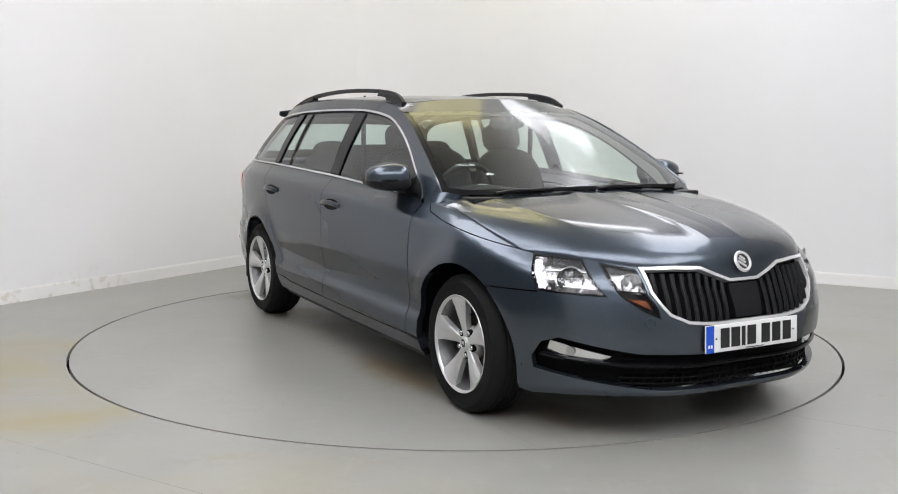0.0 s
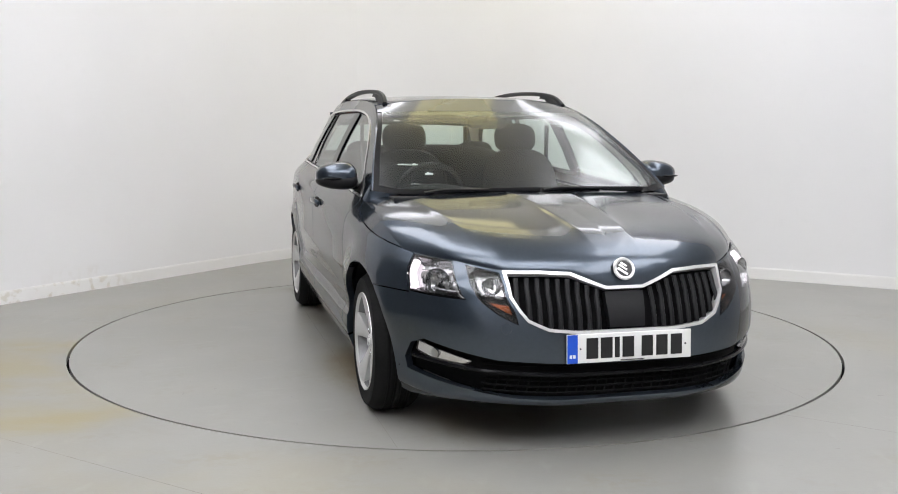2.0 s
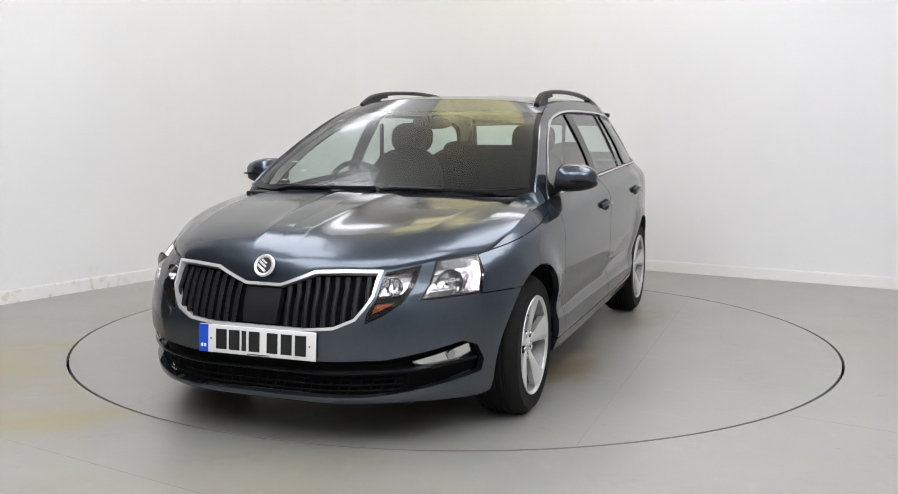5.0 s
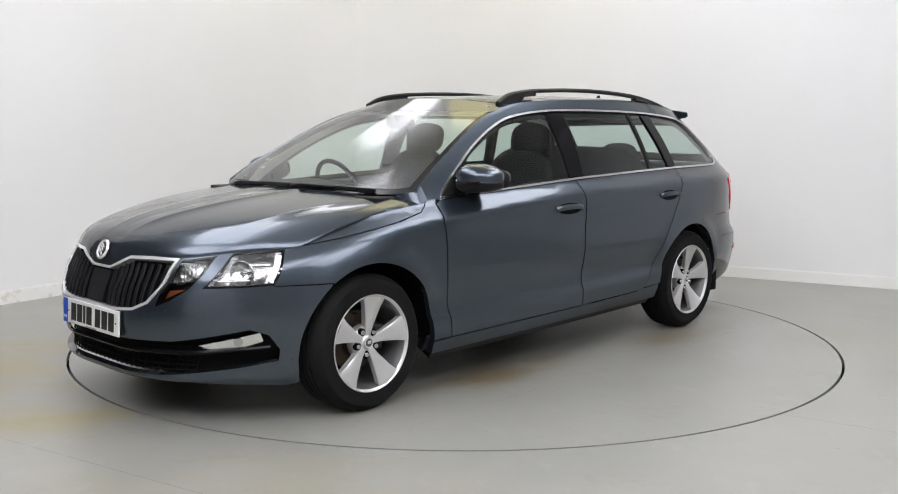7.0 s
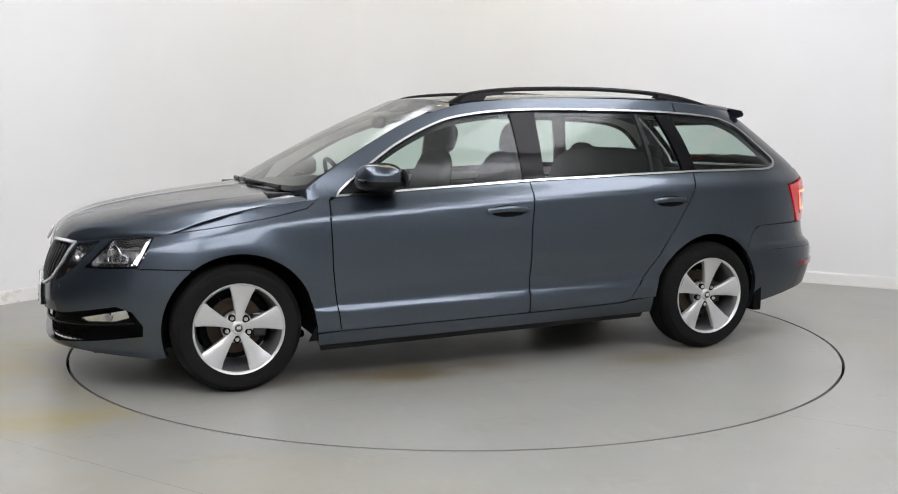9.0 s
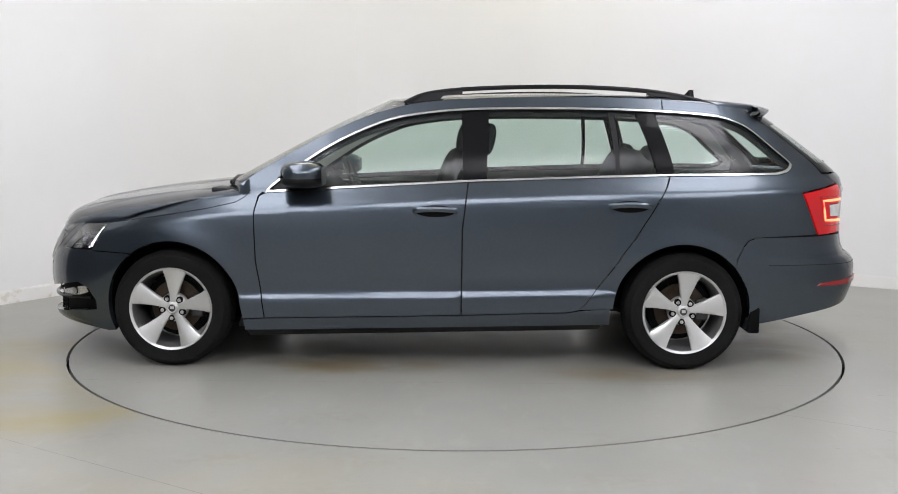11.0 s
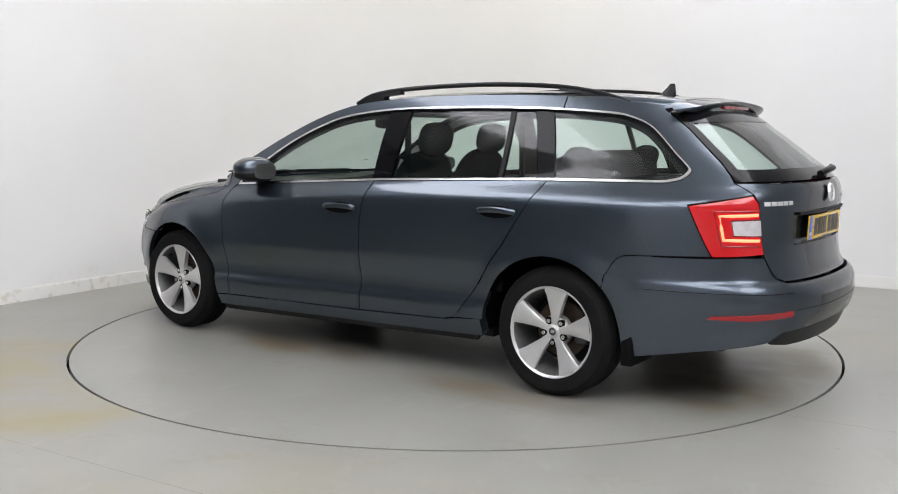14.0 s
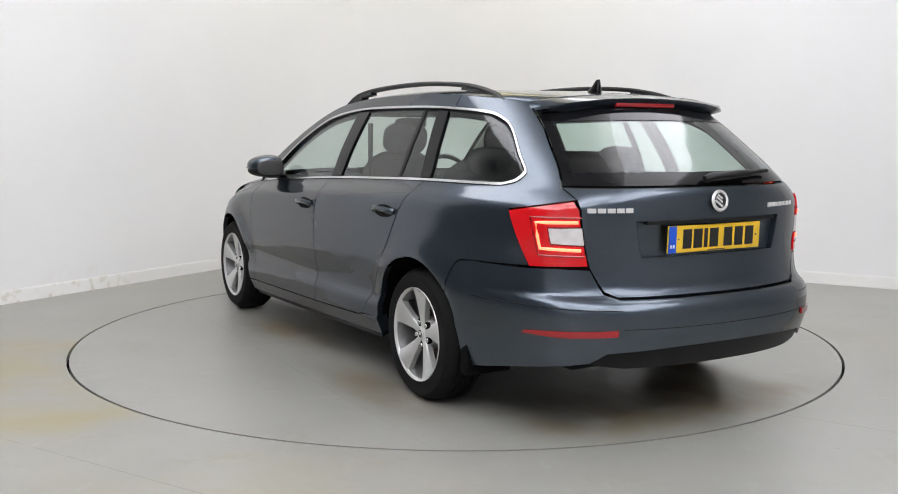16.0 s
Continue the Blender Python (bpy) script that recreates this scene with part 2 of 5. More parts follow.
def softened(fn, lo, hi, sigma):
    """The same curve with its bends eased over about sigma."""
    n = 3000
    xs = np.linspace(lo, hi, n)
    ys = fn(xs)
    w = max(1, int(3 * sigma / (hi - lo) * n))
    k = np.exp(-0.5 * (np.arange(-w, w + 1) / (w / 3)) ** 2)
    pad = np.concatenate([2 * ys[0] - ys[w:0:-1], ys, 2 * ys[-1] - ys[-2:-w - 2:-1]])
    ys = np.convolve(pad, k / k.sum(), mode="valid")
    return lambda x: np.interp(np.asarray(x, float), xs, ys)


def smooth_fn(pairs):
    """A smooth one-dimensional curve through (x, value) pairs."""
    xs = np.array([p[0] for p in pairs], float)
    ys = np.array([p[1] for p in pairs], float)
    h, d = np.diff(xs), np.diff(ys) / np.diff(xs)
    m = np.zeros_like(ys)
    m[1:-1] = np.where(d[1:] * d[:-1] > 0, 2 * d[1:] * d[:-1] / (d[1:] + d[:-1] + 1e-12 * np.sign(d[1:] + 1e-12)), 0)
    m[0], m[-1] = d[0], d[-1]

    def fn(x):
        x = np.clip(np.asarray(x, float), xs[0], xs[-1])
        k = np.clip(np.searchsorted(xs, x) - 1, 0, len(xs) - 2)
        t = (x - xs[k]) / h[k]
        return (2 * t ** 3 - 3 * t ** 2 + 1) * ys[k] + (t ** 3 - 2 * t ** 2 + t) * h[k] * m[k] + (-2 * t ** 3 + 3 * t ** 2) * ys[k + 1] + (t ** 3 - t ** 2) * h[k] * m[k + 1]
    return fn


# ---- the room ----
CORNER = Vector((-1.129, 4.370))
DL = Vector((-1.261, -2.088)).normalized()
DR = Vector((1.725, -0.949)).normalized()
ROOM_H = 4.0
LEN_L, LEN_R, ROUND = 12.5, 12.5, 1.5


def room_outline():
    """The two walls behind the turntable and their rounded corner, then the two that close the room."""
    a, b = CORNER + DL * ROUND, CORNER + DR * ROUND
    arc = []
    for k in range(13):
        t = k / 12
        arc.append(a * (1 - t) ** 2 + CORNER * 2 * t * (1 - t) + b * t * t)
    return arc


def strip(name, line, z0, z1, thick, mat, label, category):
    """An upright strip with thickness behind a line in plan."""
    bm = bmesh.new()
    nrm = []
    for k, p in enumerate(line):
        d = (line[min(k + 1, len(line) - 1)] - line[max(k - 1, 0)]).normalized()
        nrm.append(Vector((-d.y, d.x)))
    rows = [[bm.verts.new((*p, z0)), bm.verts.new((*p, z1)), bm.verts.new((*(p + n * thick), z1)), bm.verts.new((*(p + n * thick), z0))] for p, n in zip(line, nrm)]
    for a, b in zip(rows, rows[1:]):
        for j in range(4):
            bm.faces.new((a[j], b[j], b[(j + 1) % 4], a[(j + 1) % 4]))
    bm.faces.new(rows[0])
    bm.faces.new(rows[-1][::-1])
    bmesh.ops.recalc_face_normals(bm, faces=bm.faces)
    return tagged(mesh_object(name, bm, mat, smooth=30), label, category, kind="structure")


arc = room_outline()
far_l, far_r = CORNER + DL * LEN_L, CORNER + DR * LEN_R
back = far_l + far_r - CORNER
bay = CORNER + DL * 5.4
line_l, line_r = [bay] + arc[:7], arc[6:] + [far_r]
strip("wall_west", line_l, 0, ROOM_H, 0.15, M_wall, "white painted studio wall, damp-stained near the floor", "wall")
strip("wall_north", line_r, 0, ROOM_H, 0.15, M_wall, "white painted studio wall with rounded corner", "wall")
strip("wall_east", [far_r, back], 0, ROOM_H, 0.15, M_far_wall, "plain grey painted wall", "wall")
strip("wall_entrance", [far_l, bay], 0, ROOM_H, 0.15, M_dark_wall, "plain near-black wall of the vehicle entrance", "wall")
split = back.lerp(far_l, 0.76)
strip("wall_south", [back, split], 0, ROOM_H, 0.15, M_far_wall, "plain grey painted wall", "wall")
strip("wall_southwest", [split, far_l], 0, ROOM_H, 0.15, M_dark_wall, "plain near-black wall of the vehicle entrance", "wall")


def inset(line, d):
    out = []
    for k, p in enumerate(line):
        t = (line[min(k + 1, len(line) - 1)] - line[max(k - 1, 0)]).normalized()
        out.append(p - Vector((-t.y, t.x)) * d)
    return out


for nm, ln in (("baseboard_1", line_l), ("baseboard_2", line_r)):
    strip(nm, inset(ln, 0.018), 0.0, 0.088, 0.016, M_skirt, "white painted skirting board, scuffed along the floor", "skirting board")
    strip(nm.replace("baseboard", "trim"), inset(ln, 0.012), 0.0881, 0.096, 0.010, M_skirt, "rounded top edge of white skirting board", "trim")

TABLE_R = 2.246
bm = bmesh.new()
mid = (CORNER + back) / 2
inner = [bm.verts.new((TABLE_R * 1.0052 * math.cos(2 * math.pi * k / 192), TABLE_R * 1.0052 * math.sin(2 * math.pi * k / 192), 0)) for k in range(192)]
outer = [bm.verts.new((mid.x + 14 * math.cos(2 * math.pi * k / 192), mid.y + 14 * math.sin(2 * math.pi * k / 192), 0)) for k in range(192)]
lower = [bm.verts.new((v.co.x, v.co.y, -0.03)) for v in inner]
for k in range(192):
    j = (k + 1) % 192
    bm.faces.new((inner[k], outer[k], outer[j], inner[j]))
    bm.faces.new((lower[k], inner[k], inner[j], lower[j]))
floor = tagged(mesh_object("floor", bm, M_floor, smooth=30), "grey painted concrete floor with ochre stains", "floor", kind="structure")
bm = bmesh.new()
bmesh.ops.create_circle(bm, cap_ends=True, segments=96, radius=TABLE_R * 1.02, matrix=Matrix.Translation((0, 0, -0.029)))
tagged(mesh_object("floor_pit", bm, M_gap, smooth=0), "dark pit under the turntable joint", "floor", kind="structure")


def groove(name, a, b, width=0.004):
    """A thin joint in the floor paint."""
    a, b = Vector(a), Vector(b)
    d = (b - a).normalized()
    s = Vector((-d.y, d.x)) * width / 2
    bm = bmesh.new()
    vs = [bm.verts.new((*q, 0.0012)) for q in (a - s, b - s, b + s, a + s)]
    bm.faces.new(vs)
    return mesh_object(name, bm, M_seam, smooth=0)


M_seam = material("floor_joint", (0.24, 0.23, 0.21), 0.7, grain=0.4, scale=20)
tagged(groove("floor_joint", (-4.45, -0.55), (0.79, -3.74), 0.003), "thin dark joint in the grey floor", "floor joint", kind="structure")
tagged(groove("floor_joint", (1.455, -1.715), (3.6, -3.10), 0.004), "thin dark joint in the grey floor", "floor joint", kind="structure")

bm = bmesh.new()
c4 = [bm.verts.new((*p, ROOM_H)) for p in (CORNER, far_r, back, far_l)]
top4 = [bm.verts.new((*p, ROOM_H + 0.15)) for p in (CORNER, far_r, back, far_l)]
bm.faces.new(c4)
bm.faces.new(top4[::-1])
for k in range(4):
    bm.faces.new((c4[k], c4[(k + 1) % 4], top4[(k + 1) % 4], top4[k]))
tagged(mesh_object("ceiling", bm, M_ceiling, smooth=0), "plain off-white painted ceiling", "ceiling", kind="structure")


def ceiling_lamp(at, turn, length, width, mat, label):
    ob = new("ceiling_light")
    bm = box(bmesh.new(), -length / 2, length / 2, -0.06, 0.06, 0.0005, 0.05, 0.008)
    part("housing", bm, M_white_metal, ob)
    bm = box(bmesh.new(), -length / 2, length / 2, -width / 2, width / 2, -0.03, 0.0, 0.008)
    part("diffuser", bm, mat, ob, "glowing lamp diffuser")
    for x in (-length * 0.4, length * 0.4):
        part("hanger", sweep(bmesh.new(), [(x, 0, 0.045), (x, 0, 0.25), (x, 0, 0.42)], ring(0.006, 6)), M_white_metal, ob)
    ob.matrix_basis = pose(at[0], at[1], ROOM_H - 0.42, 0, 0, turn)
    return tagged(ob, label, "ceiling light", "ceiling lights")


LAMPS = [((-1.75, -0.9), 90, 3.6, 1.0, 0), ((2.2, -0.3), 90, 3.6, 1.1, 0), ((0.1, 1.7), 0, 1.1, 0.9, 1), ((0.1, 2.85), 0, 0.9, 0.7, 1), ((-1.2, 2.5), 32, 1.1, 0.6, 0), ((1.5, 2.3), 0, 1.1, 0.6, 0),
         ((-2.6, -5.2), 90, 4.0, 1.6, 0), ((3.4, -4.8), 90, 4.0, 1.6, 0), ((0.3, -4.5), 0, 3.2, 1.0, 0), ((0.3, -6.4), 0, 3.2, 1.3, 0)]
for at, turn, ln, wd, warm in LAMPS:
    ceiling_lamp(at, turn, ln, wd, M_lamp_warm if warm else M_lamp, "warm white hanging ceiling light panel" if warm else "long cool white hanging ceiling light panel")

# ---- the car's body surface: x ahead, y to its left, z up, from the middle of the wheelbase ----
PLAN = curve_pts([(2.205, 0), (2.20, 0.26), (2.155, 0.42), (2.08, 0.56), (1.96, 0.685), (1.80, 0.785), (1.6, 0.855), (1.343, 0.890), (1.0, 0.900), (0.4, 0.905), (-0.4, 0.905),
                  (-1.0, 0.900), (-1.343, 0.890), (-1.7, 0.864), (-1.95, 0.822), (-2.15, 0.752), (-2.29, 0.650), (-2.375, 0.49), (-2.425, 0.26), (-2.44, 0)], 12)
PLAN = np.array(PLAN)
raw_u = np.concatenate([[0], np.cumsum(np.hypot(*np.diff(PLAN, axis=0).T))])
UEND = raw_u[-1]
all_u = np.concatenate([-raw_u[:0:-1], raw_u, 2 * UEND - raw_u[-2::-1]])
all_x = np.concatenate([PLAN[:0:-1, 0], PLAN[:, 0], PLAN[-2::-1, 0]])
all_y = np.concatenate([-PLAN[:0:-1, 1], PLAN[:, 1], -PLAN[-2::-1, 1]])
PU = np.linspace(0, UEND, 4000)
PLAN = np.stack([softened(lambda q: np.interp(q, all_u, all_x), -1, UEND + 1, 0.05)(PU), softened(lambda q: np.interp(q, all_u, all_y), -1, UEND + 1, 0.05)(PU)], -1)
PLAN[0, 1] = PLAN[-1, 1] = 0.0
KMAX = int(np.argmax(PLAN[:, 1]))
nose_x = smooth_fn([(0.10, 2.04), (0.15, 2.10), (0.19, 2.165), (0.215, 2.195), (0.30, 2.19), (0.37, 2.20), (0.43, 2.205), (0.50, 2.20), (0.56, 2.185), (0.62, 2.16), (0.70, 2.13), (0.76, 2.09), (0.82, 2.04), (1.5, 2.0)])
nose_x = softened(nose_x, 0.1, 1.5, 0.014)
tail_x = smooth_fn([(0.10, -2.18), (0.2, -2.31), (0.30, -2.375), (0.38, -2.405), (0.455, -2.425), (0.525, -2.425), (0.56, -2.412), (0.580, -2.395), (0.592, -2.365), (0.66, -2.338), (0.75, -2.33), (0.85, -2.335), (0.963, -2.34), (1.0, -2.333), (1.03, -2.31),
                    (1.181, -2.12), (1.33, -1.915), (1.42, -1.78), (1.5, -1.68)])
tail_x = softened(tail_x, 0.1, 1.5, 0.006)
belt_z = smooth_fn([(-2.5, 1.02), (-1.79, 1.018), (-1.28, 1.012), (-0.84, 0.999), (-0.24, 0.977), (0.37, 0.943), (0.85, 0.915), (1.15, 0.885), (1.45, 0.838), (1.65, 0.785), (1.75, 0.752), (2.2, 0.70)])
belt_z = softened(belt_z, -2.5, 2.2, 0.13)
upper_o = smooth_fn([(-0.50, 0.0), (-0.22, 0.0), (-0.15, 0.004), (-0.10, 0.012), (-0.078, 0.020), (-0.04, 0.056), (0.0, 0.098), (0.15, 0.165), (0.30, 0.243), (0.45, 0.335), (0.6, 0.45)])
upper_o = softened(upper_o, -0.5, 0.6, 0.006)
lower_o = smooth_fn([(-0.35, 0.12), (-0.25, 0.055), (-0.19, 0.030), (-0.12, 0.006), (-0.06, 0.004), (-0.008, 0.022), (0.03, 0.022), (0.10, 0.009), (0.17, 0.0), (0.3, 0.0)])
lower_o = softened(lower_o, -0.35, 0.3, 0.004)
bumper_o = smooth_fn([(-0.35, 0.09), (-0.25, 0.05), (-0.15, 0.02), (-0.05, 0.004), (0.05, 0.0), (0.3, 0.0)])
bumper_o = softened(bumper_o, -0.35, 0.3, 0.02)
ARCHES = ((1.335, 0.308), (-1.328, 0.308))
ARCH_R = 0.358


def step(x, a, b):
    t = np.clip((x - a) / (b - a), 0, 1)
    return t * t * (3 - 2 * t)


def surf(u, z):
    """Body surface at perimeter place u (0 at the nose, UEND at the tail, beyond both the other side) and height z."""
    u, z = np.asarray(u, float), np.asarray(z, float)
    side = np.where((u < 0) | (u > UEND), -1.0, 1.0)
    w = np.where(u < 0, -u, np.where(u > UEND, 2 * UEND - u, u))
    x, y = np.interp(w, PU, PLAN[:, 0]), np.interp(w, PU, PLAN[:, 1])
    x = np.where(x > 0.9, 0.9 + (x - 0.9) * (nose_x(z) - 0.9) / (2.205 - 0.9), x)
    x = np.where(x < -0.6, -0.6 + (x + 0.6) * (tail_x(z) + 0.6) / (-2.44 + 0.6), x)
    k = step(x, 1.45, 1.75) + step(-x, 1.55, 1.8)
    low = lower_o(z - 0.43 + 0.02 * x)
    low = low * (1 - k) + bumper_o(z - 0.43) * k
    o = np.where(z < 0.62, low, upper_o(z - belt_z(x)))
    flare = 0
    for ax, az in ARCHES:
        flare = flare + 0.017 * np.exp(-(((np.hypot(x - ax, z - az) - ARCH_R) / 0.080) ** 2)) * step(z, 0.34, 0.52)
    return np.stack([x, side * y * (1 - (o - flare) / 0.905), z], -1)


def surf_n(u, z):
    e = 0.004
    a, b = surf(u + e, z) - surf(u - e, z), surf(u, z + e) - surf(u, z - e)
    n = np.cross(b, a)
    n = -n
    return n / (np.linalg.norm(n, axis=-1, keepdims=True) + 1e-12)


def u_of(kind, a, z):
    """The perimeter place of a point known by x ('x'), by y on the nose ('f') or by y on the tail ('r')."""
    us = np.linspace(0, UEND, 900)
    p = surf(us, np.full(900, z))
    if kind == "x":
        return float(np.interp(-a, -p[:, 0], us))
    s = 1 if a >= 0 else -1
    a = abs(a)
    if kind == "f":
        m = us <= PU[KMAX]
        return s * float(np.interp(a, p[m, 1], us[m]))
    m = us >= PU[KMAX]
    w = float(np.interp(-a, -p[m, 1], us[m]))
    return w if s > 0 else 2 * UEND - w


def on_body(points):
    """Turns (kind, a, z) triples into (u, z)."""
    return [(u_of(k, a, z), z) for k, a, z in points]


def xz(points):
    return on_body([("x", a, b) for a, b in points])


def arc_pts(k, a0, a1, n=26, r=ARCH_R):
    cx, cz = ARCHES[k]
    return [(cx + r * math.cos(radians(a0 + (a1 - a0) * j / n)), cz + r * math.sin(radians(a0 + (a1 - a0) * j / n))) for j in range(n + 1)]


def dense(poly, gap):
    out = []
    for (a, b), (c, d) in zip(poly, poly[1:] + poly[:1]):
        n = max(1, int(math.hypot(c - a, d - b) / gap + 0.5))
        out += [(a + (c - a) * j / n, b + (d - b) * j / n) for j in range(n)]
    return out


def shrink(poly, d):
    """Moves a closed outline inwards by d."""
    area = sum(a * q - c * b for (a, b), (c, q) in zip(poly, poly[1:] + poly[:1]))
    s = 1 if area > 0 else -1
    out = []
    for k in range(len(poly)):
        p, q, r = poly[k - 1], poly[k], poly[(k + 1) % len(poly)]
        n1, n2 = Vector((-(q[1] - p[1]), q[0] - p[0])) * s, Vector((-(r[1] - q[1]), r[0] - q[0])) * s
        if n1.length < 1e-9 or n2.length < 1e-9:
            out.append(q)
            continue
        n1.normalize(), n2.normalize()
        m = n1 + n2
        m = m / max(0.35, m.dot(m) / 2)
        out.append((q[0] + m.x * d, q[1] + m.y * d))
    return out


def inside(pts, poly):
    px, py = pts[:, 0], pts[:, 1]
    hit = np.zeros(len(pts), bool)
    for (a, b), (c, d) in zip(poly, poly[1:] + poly[:1]):
        if b != d:
            hit ^= ((b > py) != (d > py)) & (px < (c - a) * (py - b) / (d - b) + a)
    return hit


from mathutils.geometry import delaunay_2d_cdt


def panel(name, outline, mat, parent, off=0.0, depth=0.014, holes=(), gap=0.03, mirror=False, trim=0.0022, label="", surface=None, normal=None, closed=False):
    """A sheet on the body surface inside an outline in (u, z), with returned edges; closed gives it a back."""
    surface, normal = surface or surf, normal or surf_n
    poly = dense(shrink(outline, trim) if trim else list(outline), gap)
    cuts = [dense(shrink(h, -trim) if trim else list(h), gap) for h in holes]
    lo, hi = np.min(poly, axis=0), np.max(poly, axis=0)
    g = np.stack(np.meshgrid(np.arange(lo[0] + gap / 2, hi[0], gap), np.arange(lo[1] + gap / 3, hi[1], gap * 0.7)), -1).reshape(-1, 2)
    keep = inside(g, poly)
    edge = np.array(poly + [q for c in cuts for q in c])
    for c in cuts:
        keep &= ~inside(g, c)
    g = g[keep]
    if len(g):
        near = np.array([np.min(np.hypot(*(edge - q).T)) for q in g])
        g = g[near > gap * 0.42]
    pts, loops = list(map(tuple, edge)), []
    base = 0
    for c in [poly] + cuts:
        loops.append(list(range(base, base + len(c))))
        base += len(c)
    edges = [(l[k], l[(k + 1) % len(l)]) for l in loops for k in range(len(l))]
    V, E, F, *_ = delaunay_2d_cdt([Vector(q) for q in pts] + [Vector(q) for q in g], edges, [], 0, 1e-6)
    V = np.array([tuple(v) for v in V])
    F = [f for f in F if len(f) >= 3]
    cen = np.array([V[list(f)].mean(0) for f in F])
    ok = inside(cen, poly)
    for c in cuts:
        ok &= ~inside(cen, c)
    F = [f for f, k in zip(F, ok) if k]
    P, N = surface(V[:, 0], V[:, 1]), normal(V[:, 0], V[:, 1])
    P = P + N * off
    flip = -1 if mirror else 1
    P[:, 1] *= flip
    N[:, 1] *= flip
    count = {}
    for f in F:
        for a, b in zip(f, f[1:] + f[:1]):
            count[(a, b)] = 1
    rim = [(a, b) for a, b in count if (b, a) not in count]
    n0 = len(P)
    faces = [tuple(f) for f in F]
    turn = sum(float(np.dot(np.cross(P[f[1]] - P[f[0]], P[f[2]] - P[f[0]]), N[f[0]])) for f in faces)
    if turn < 0:
        faces = [f[::-1] for f in faces]
        rim = [(b, a) for a, b in rim]
    top = len(faces)
    ids = {}
    back_p = []
    for a, b in rim:
        for q in (a, b):
            if q not in ids:
                ids[q] = n0 + len(back_p)
                back_p.append(P[q] - N[q] * depth)
    rim_faces = [(b, a, ids[a], ids[b]) for a, b in rim] if depth else []
    allp = np.concatenate([P, np.array(back_p)]) if depth else P
    faces += rim_faces
    me = bpy.data.meshes.new(name)
    me.from_pydata([tuple(v) for v in allp], [], faces)
    me.materials.append(mat)
    me.shade_smooth()
    me.update()
    custom = []
    for k, poly_ in enumerate(me.polygons):
        for li in poly_.loop_indices:
            custom.append(tuple(N[me.loops[li].vertex_index]) if k < top else tuple(poly_.normal))
    me.normals_split_custom_set(custom)
    ob = new(name, me)
    ob.parent = parent
    if label:
        ob["label"] = label
    return ob


def both(name, outline, mat, parent, **kw):
    """The same panel on both sides of the car."""
    return [panel(name, outline, mat, parent, mirror=m, **kw) for m in (False, True)]


def coons(front, rear, centre, edge, n=24, m=28, lift=None, fade=1.0):
    """A patch, symmetric about y = 0, between a front and a rear line (from the middle out) and a centre and an edge line (from front to rear)."""
    def at(line, t):
        line = np.array(line, float)
        s = np.concatenate([[0], np.cumsum(np.linalg.norm(np.diff(line, axis=0), axis=1))])
        return np.stack([np.interp(t * s[-1], s, line[:, k]) for k in range(3)], -1)
    f, s = np.meshgrid(np.linspace(0, 1, n + 1), np.linspace(0, 1, m + 1), indexing="ij")
    b = f ** 2
    F, R, C, E = at(front, f), at(rear, f), at(centre, s), at(edge, s)
    f00, f01, f10, f11 = at(front, 0 * f), at(rear, 0 * f), at(front, 0 * f + 1), at(rear, 0 * f + 1)
    S, B_ = (1 - (1 - s) ** fade)[..., None], b[..., None]
    P = (1 - S) * F + S * R + (1 - B_) * C + B_ * E - ((1 - B_) * (1 - S) * f00 + (1 - B_) * S * f01 + B_ * (1 - S) * f10 + B_ * S * f11)
    if lift:
        P[..., 2] += lift(f, s, P)
    return P


def patch(name, P, mat, parent, thick=0.012, label="", make=True):
    n, m = P.shape[0] - 1, P.shape[1] - 1
    full = np.concatenate([P[:0:-1] * np.array([1, -1, 1]), P], 0)
    rows = full.shape[0]
    bm = bmesh.new()
    v = [[bm.verts.new(tuple(full[i, j])) for j in range(m + 1)] for i in range(rows)]
    for i in range(rows - 1):
        for j in range(m):
            bm.faces.new((v[i][j], v[i][j + 1], v[i + 1][j + 1], v[i + 1][j]))
    bm.normal_update()
    if sum(f.normal.z for f in bm.faces) < 0:
        bmesh.ops.reverse_faces(bm, faces=bm.faces)
        bm.normal_update()
    if thick:
        rim = [e for e in bm.edges if e.is_boundary]
        r = bmesh.ops.extrude_edge_only(bm, edges=rim)
        for q in r["geom"]:
            if isinstance(q, bmesh.types.BMVert):
                q.co.z -= thick
    return part(name, bm, mat, parent, label, 50)


def body3(kind, a, z, off=0.0):
    u = u_of(kind, a, z)
    return tuple((surf(np.array([u]), np.array([z])) + surf_n(np.array([u]), np.array([z])) * off)[0])


# ---- the estate car ----
car = tagged(new("estate_car"), "blue-grey metallic estate car with lit lamps, parked on the turntable", "car")

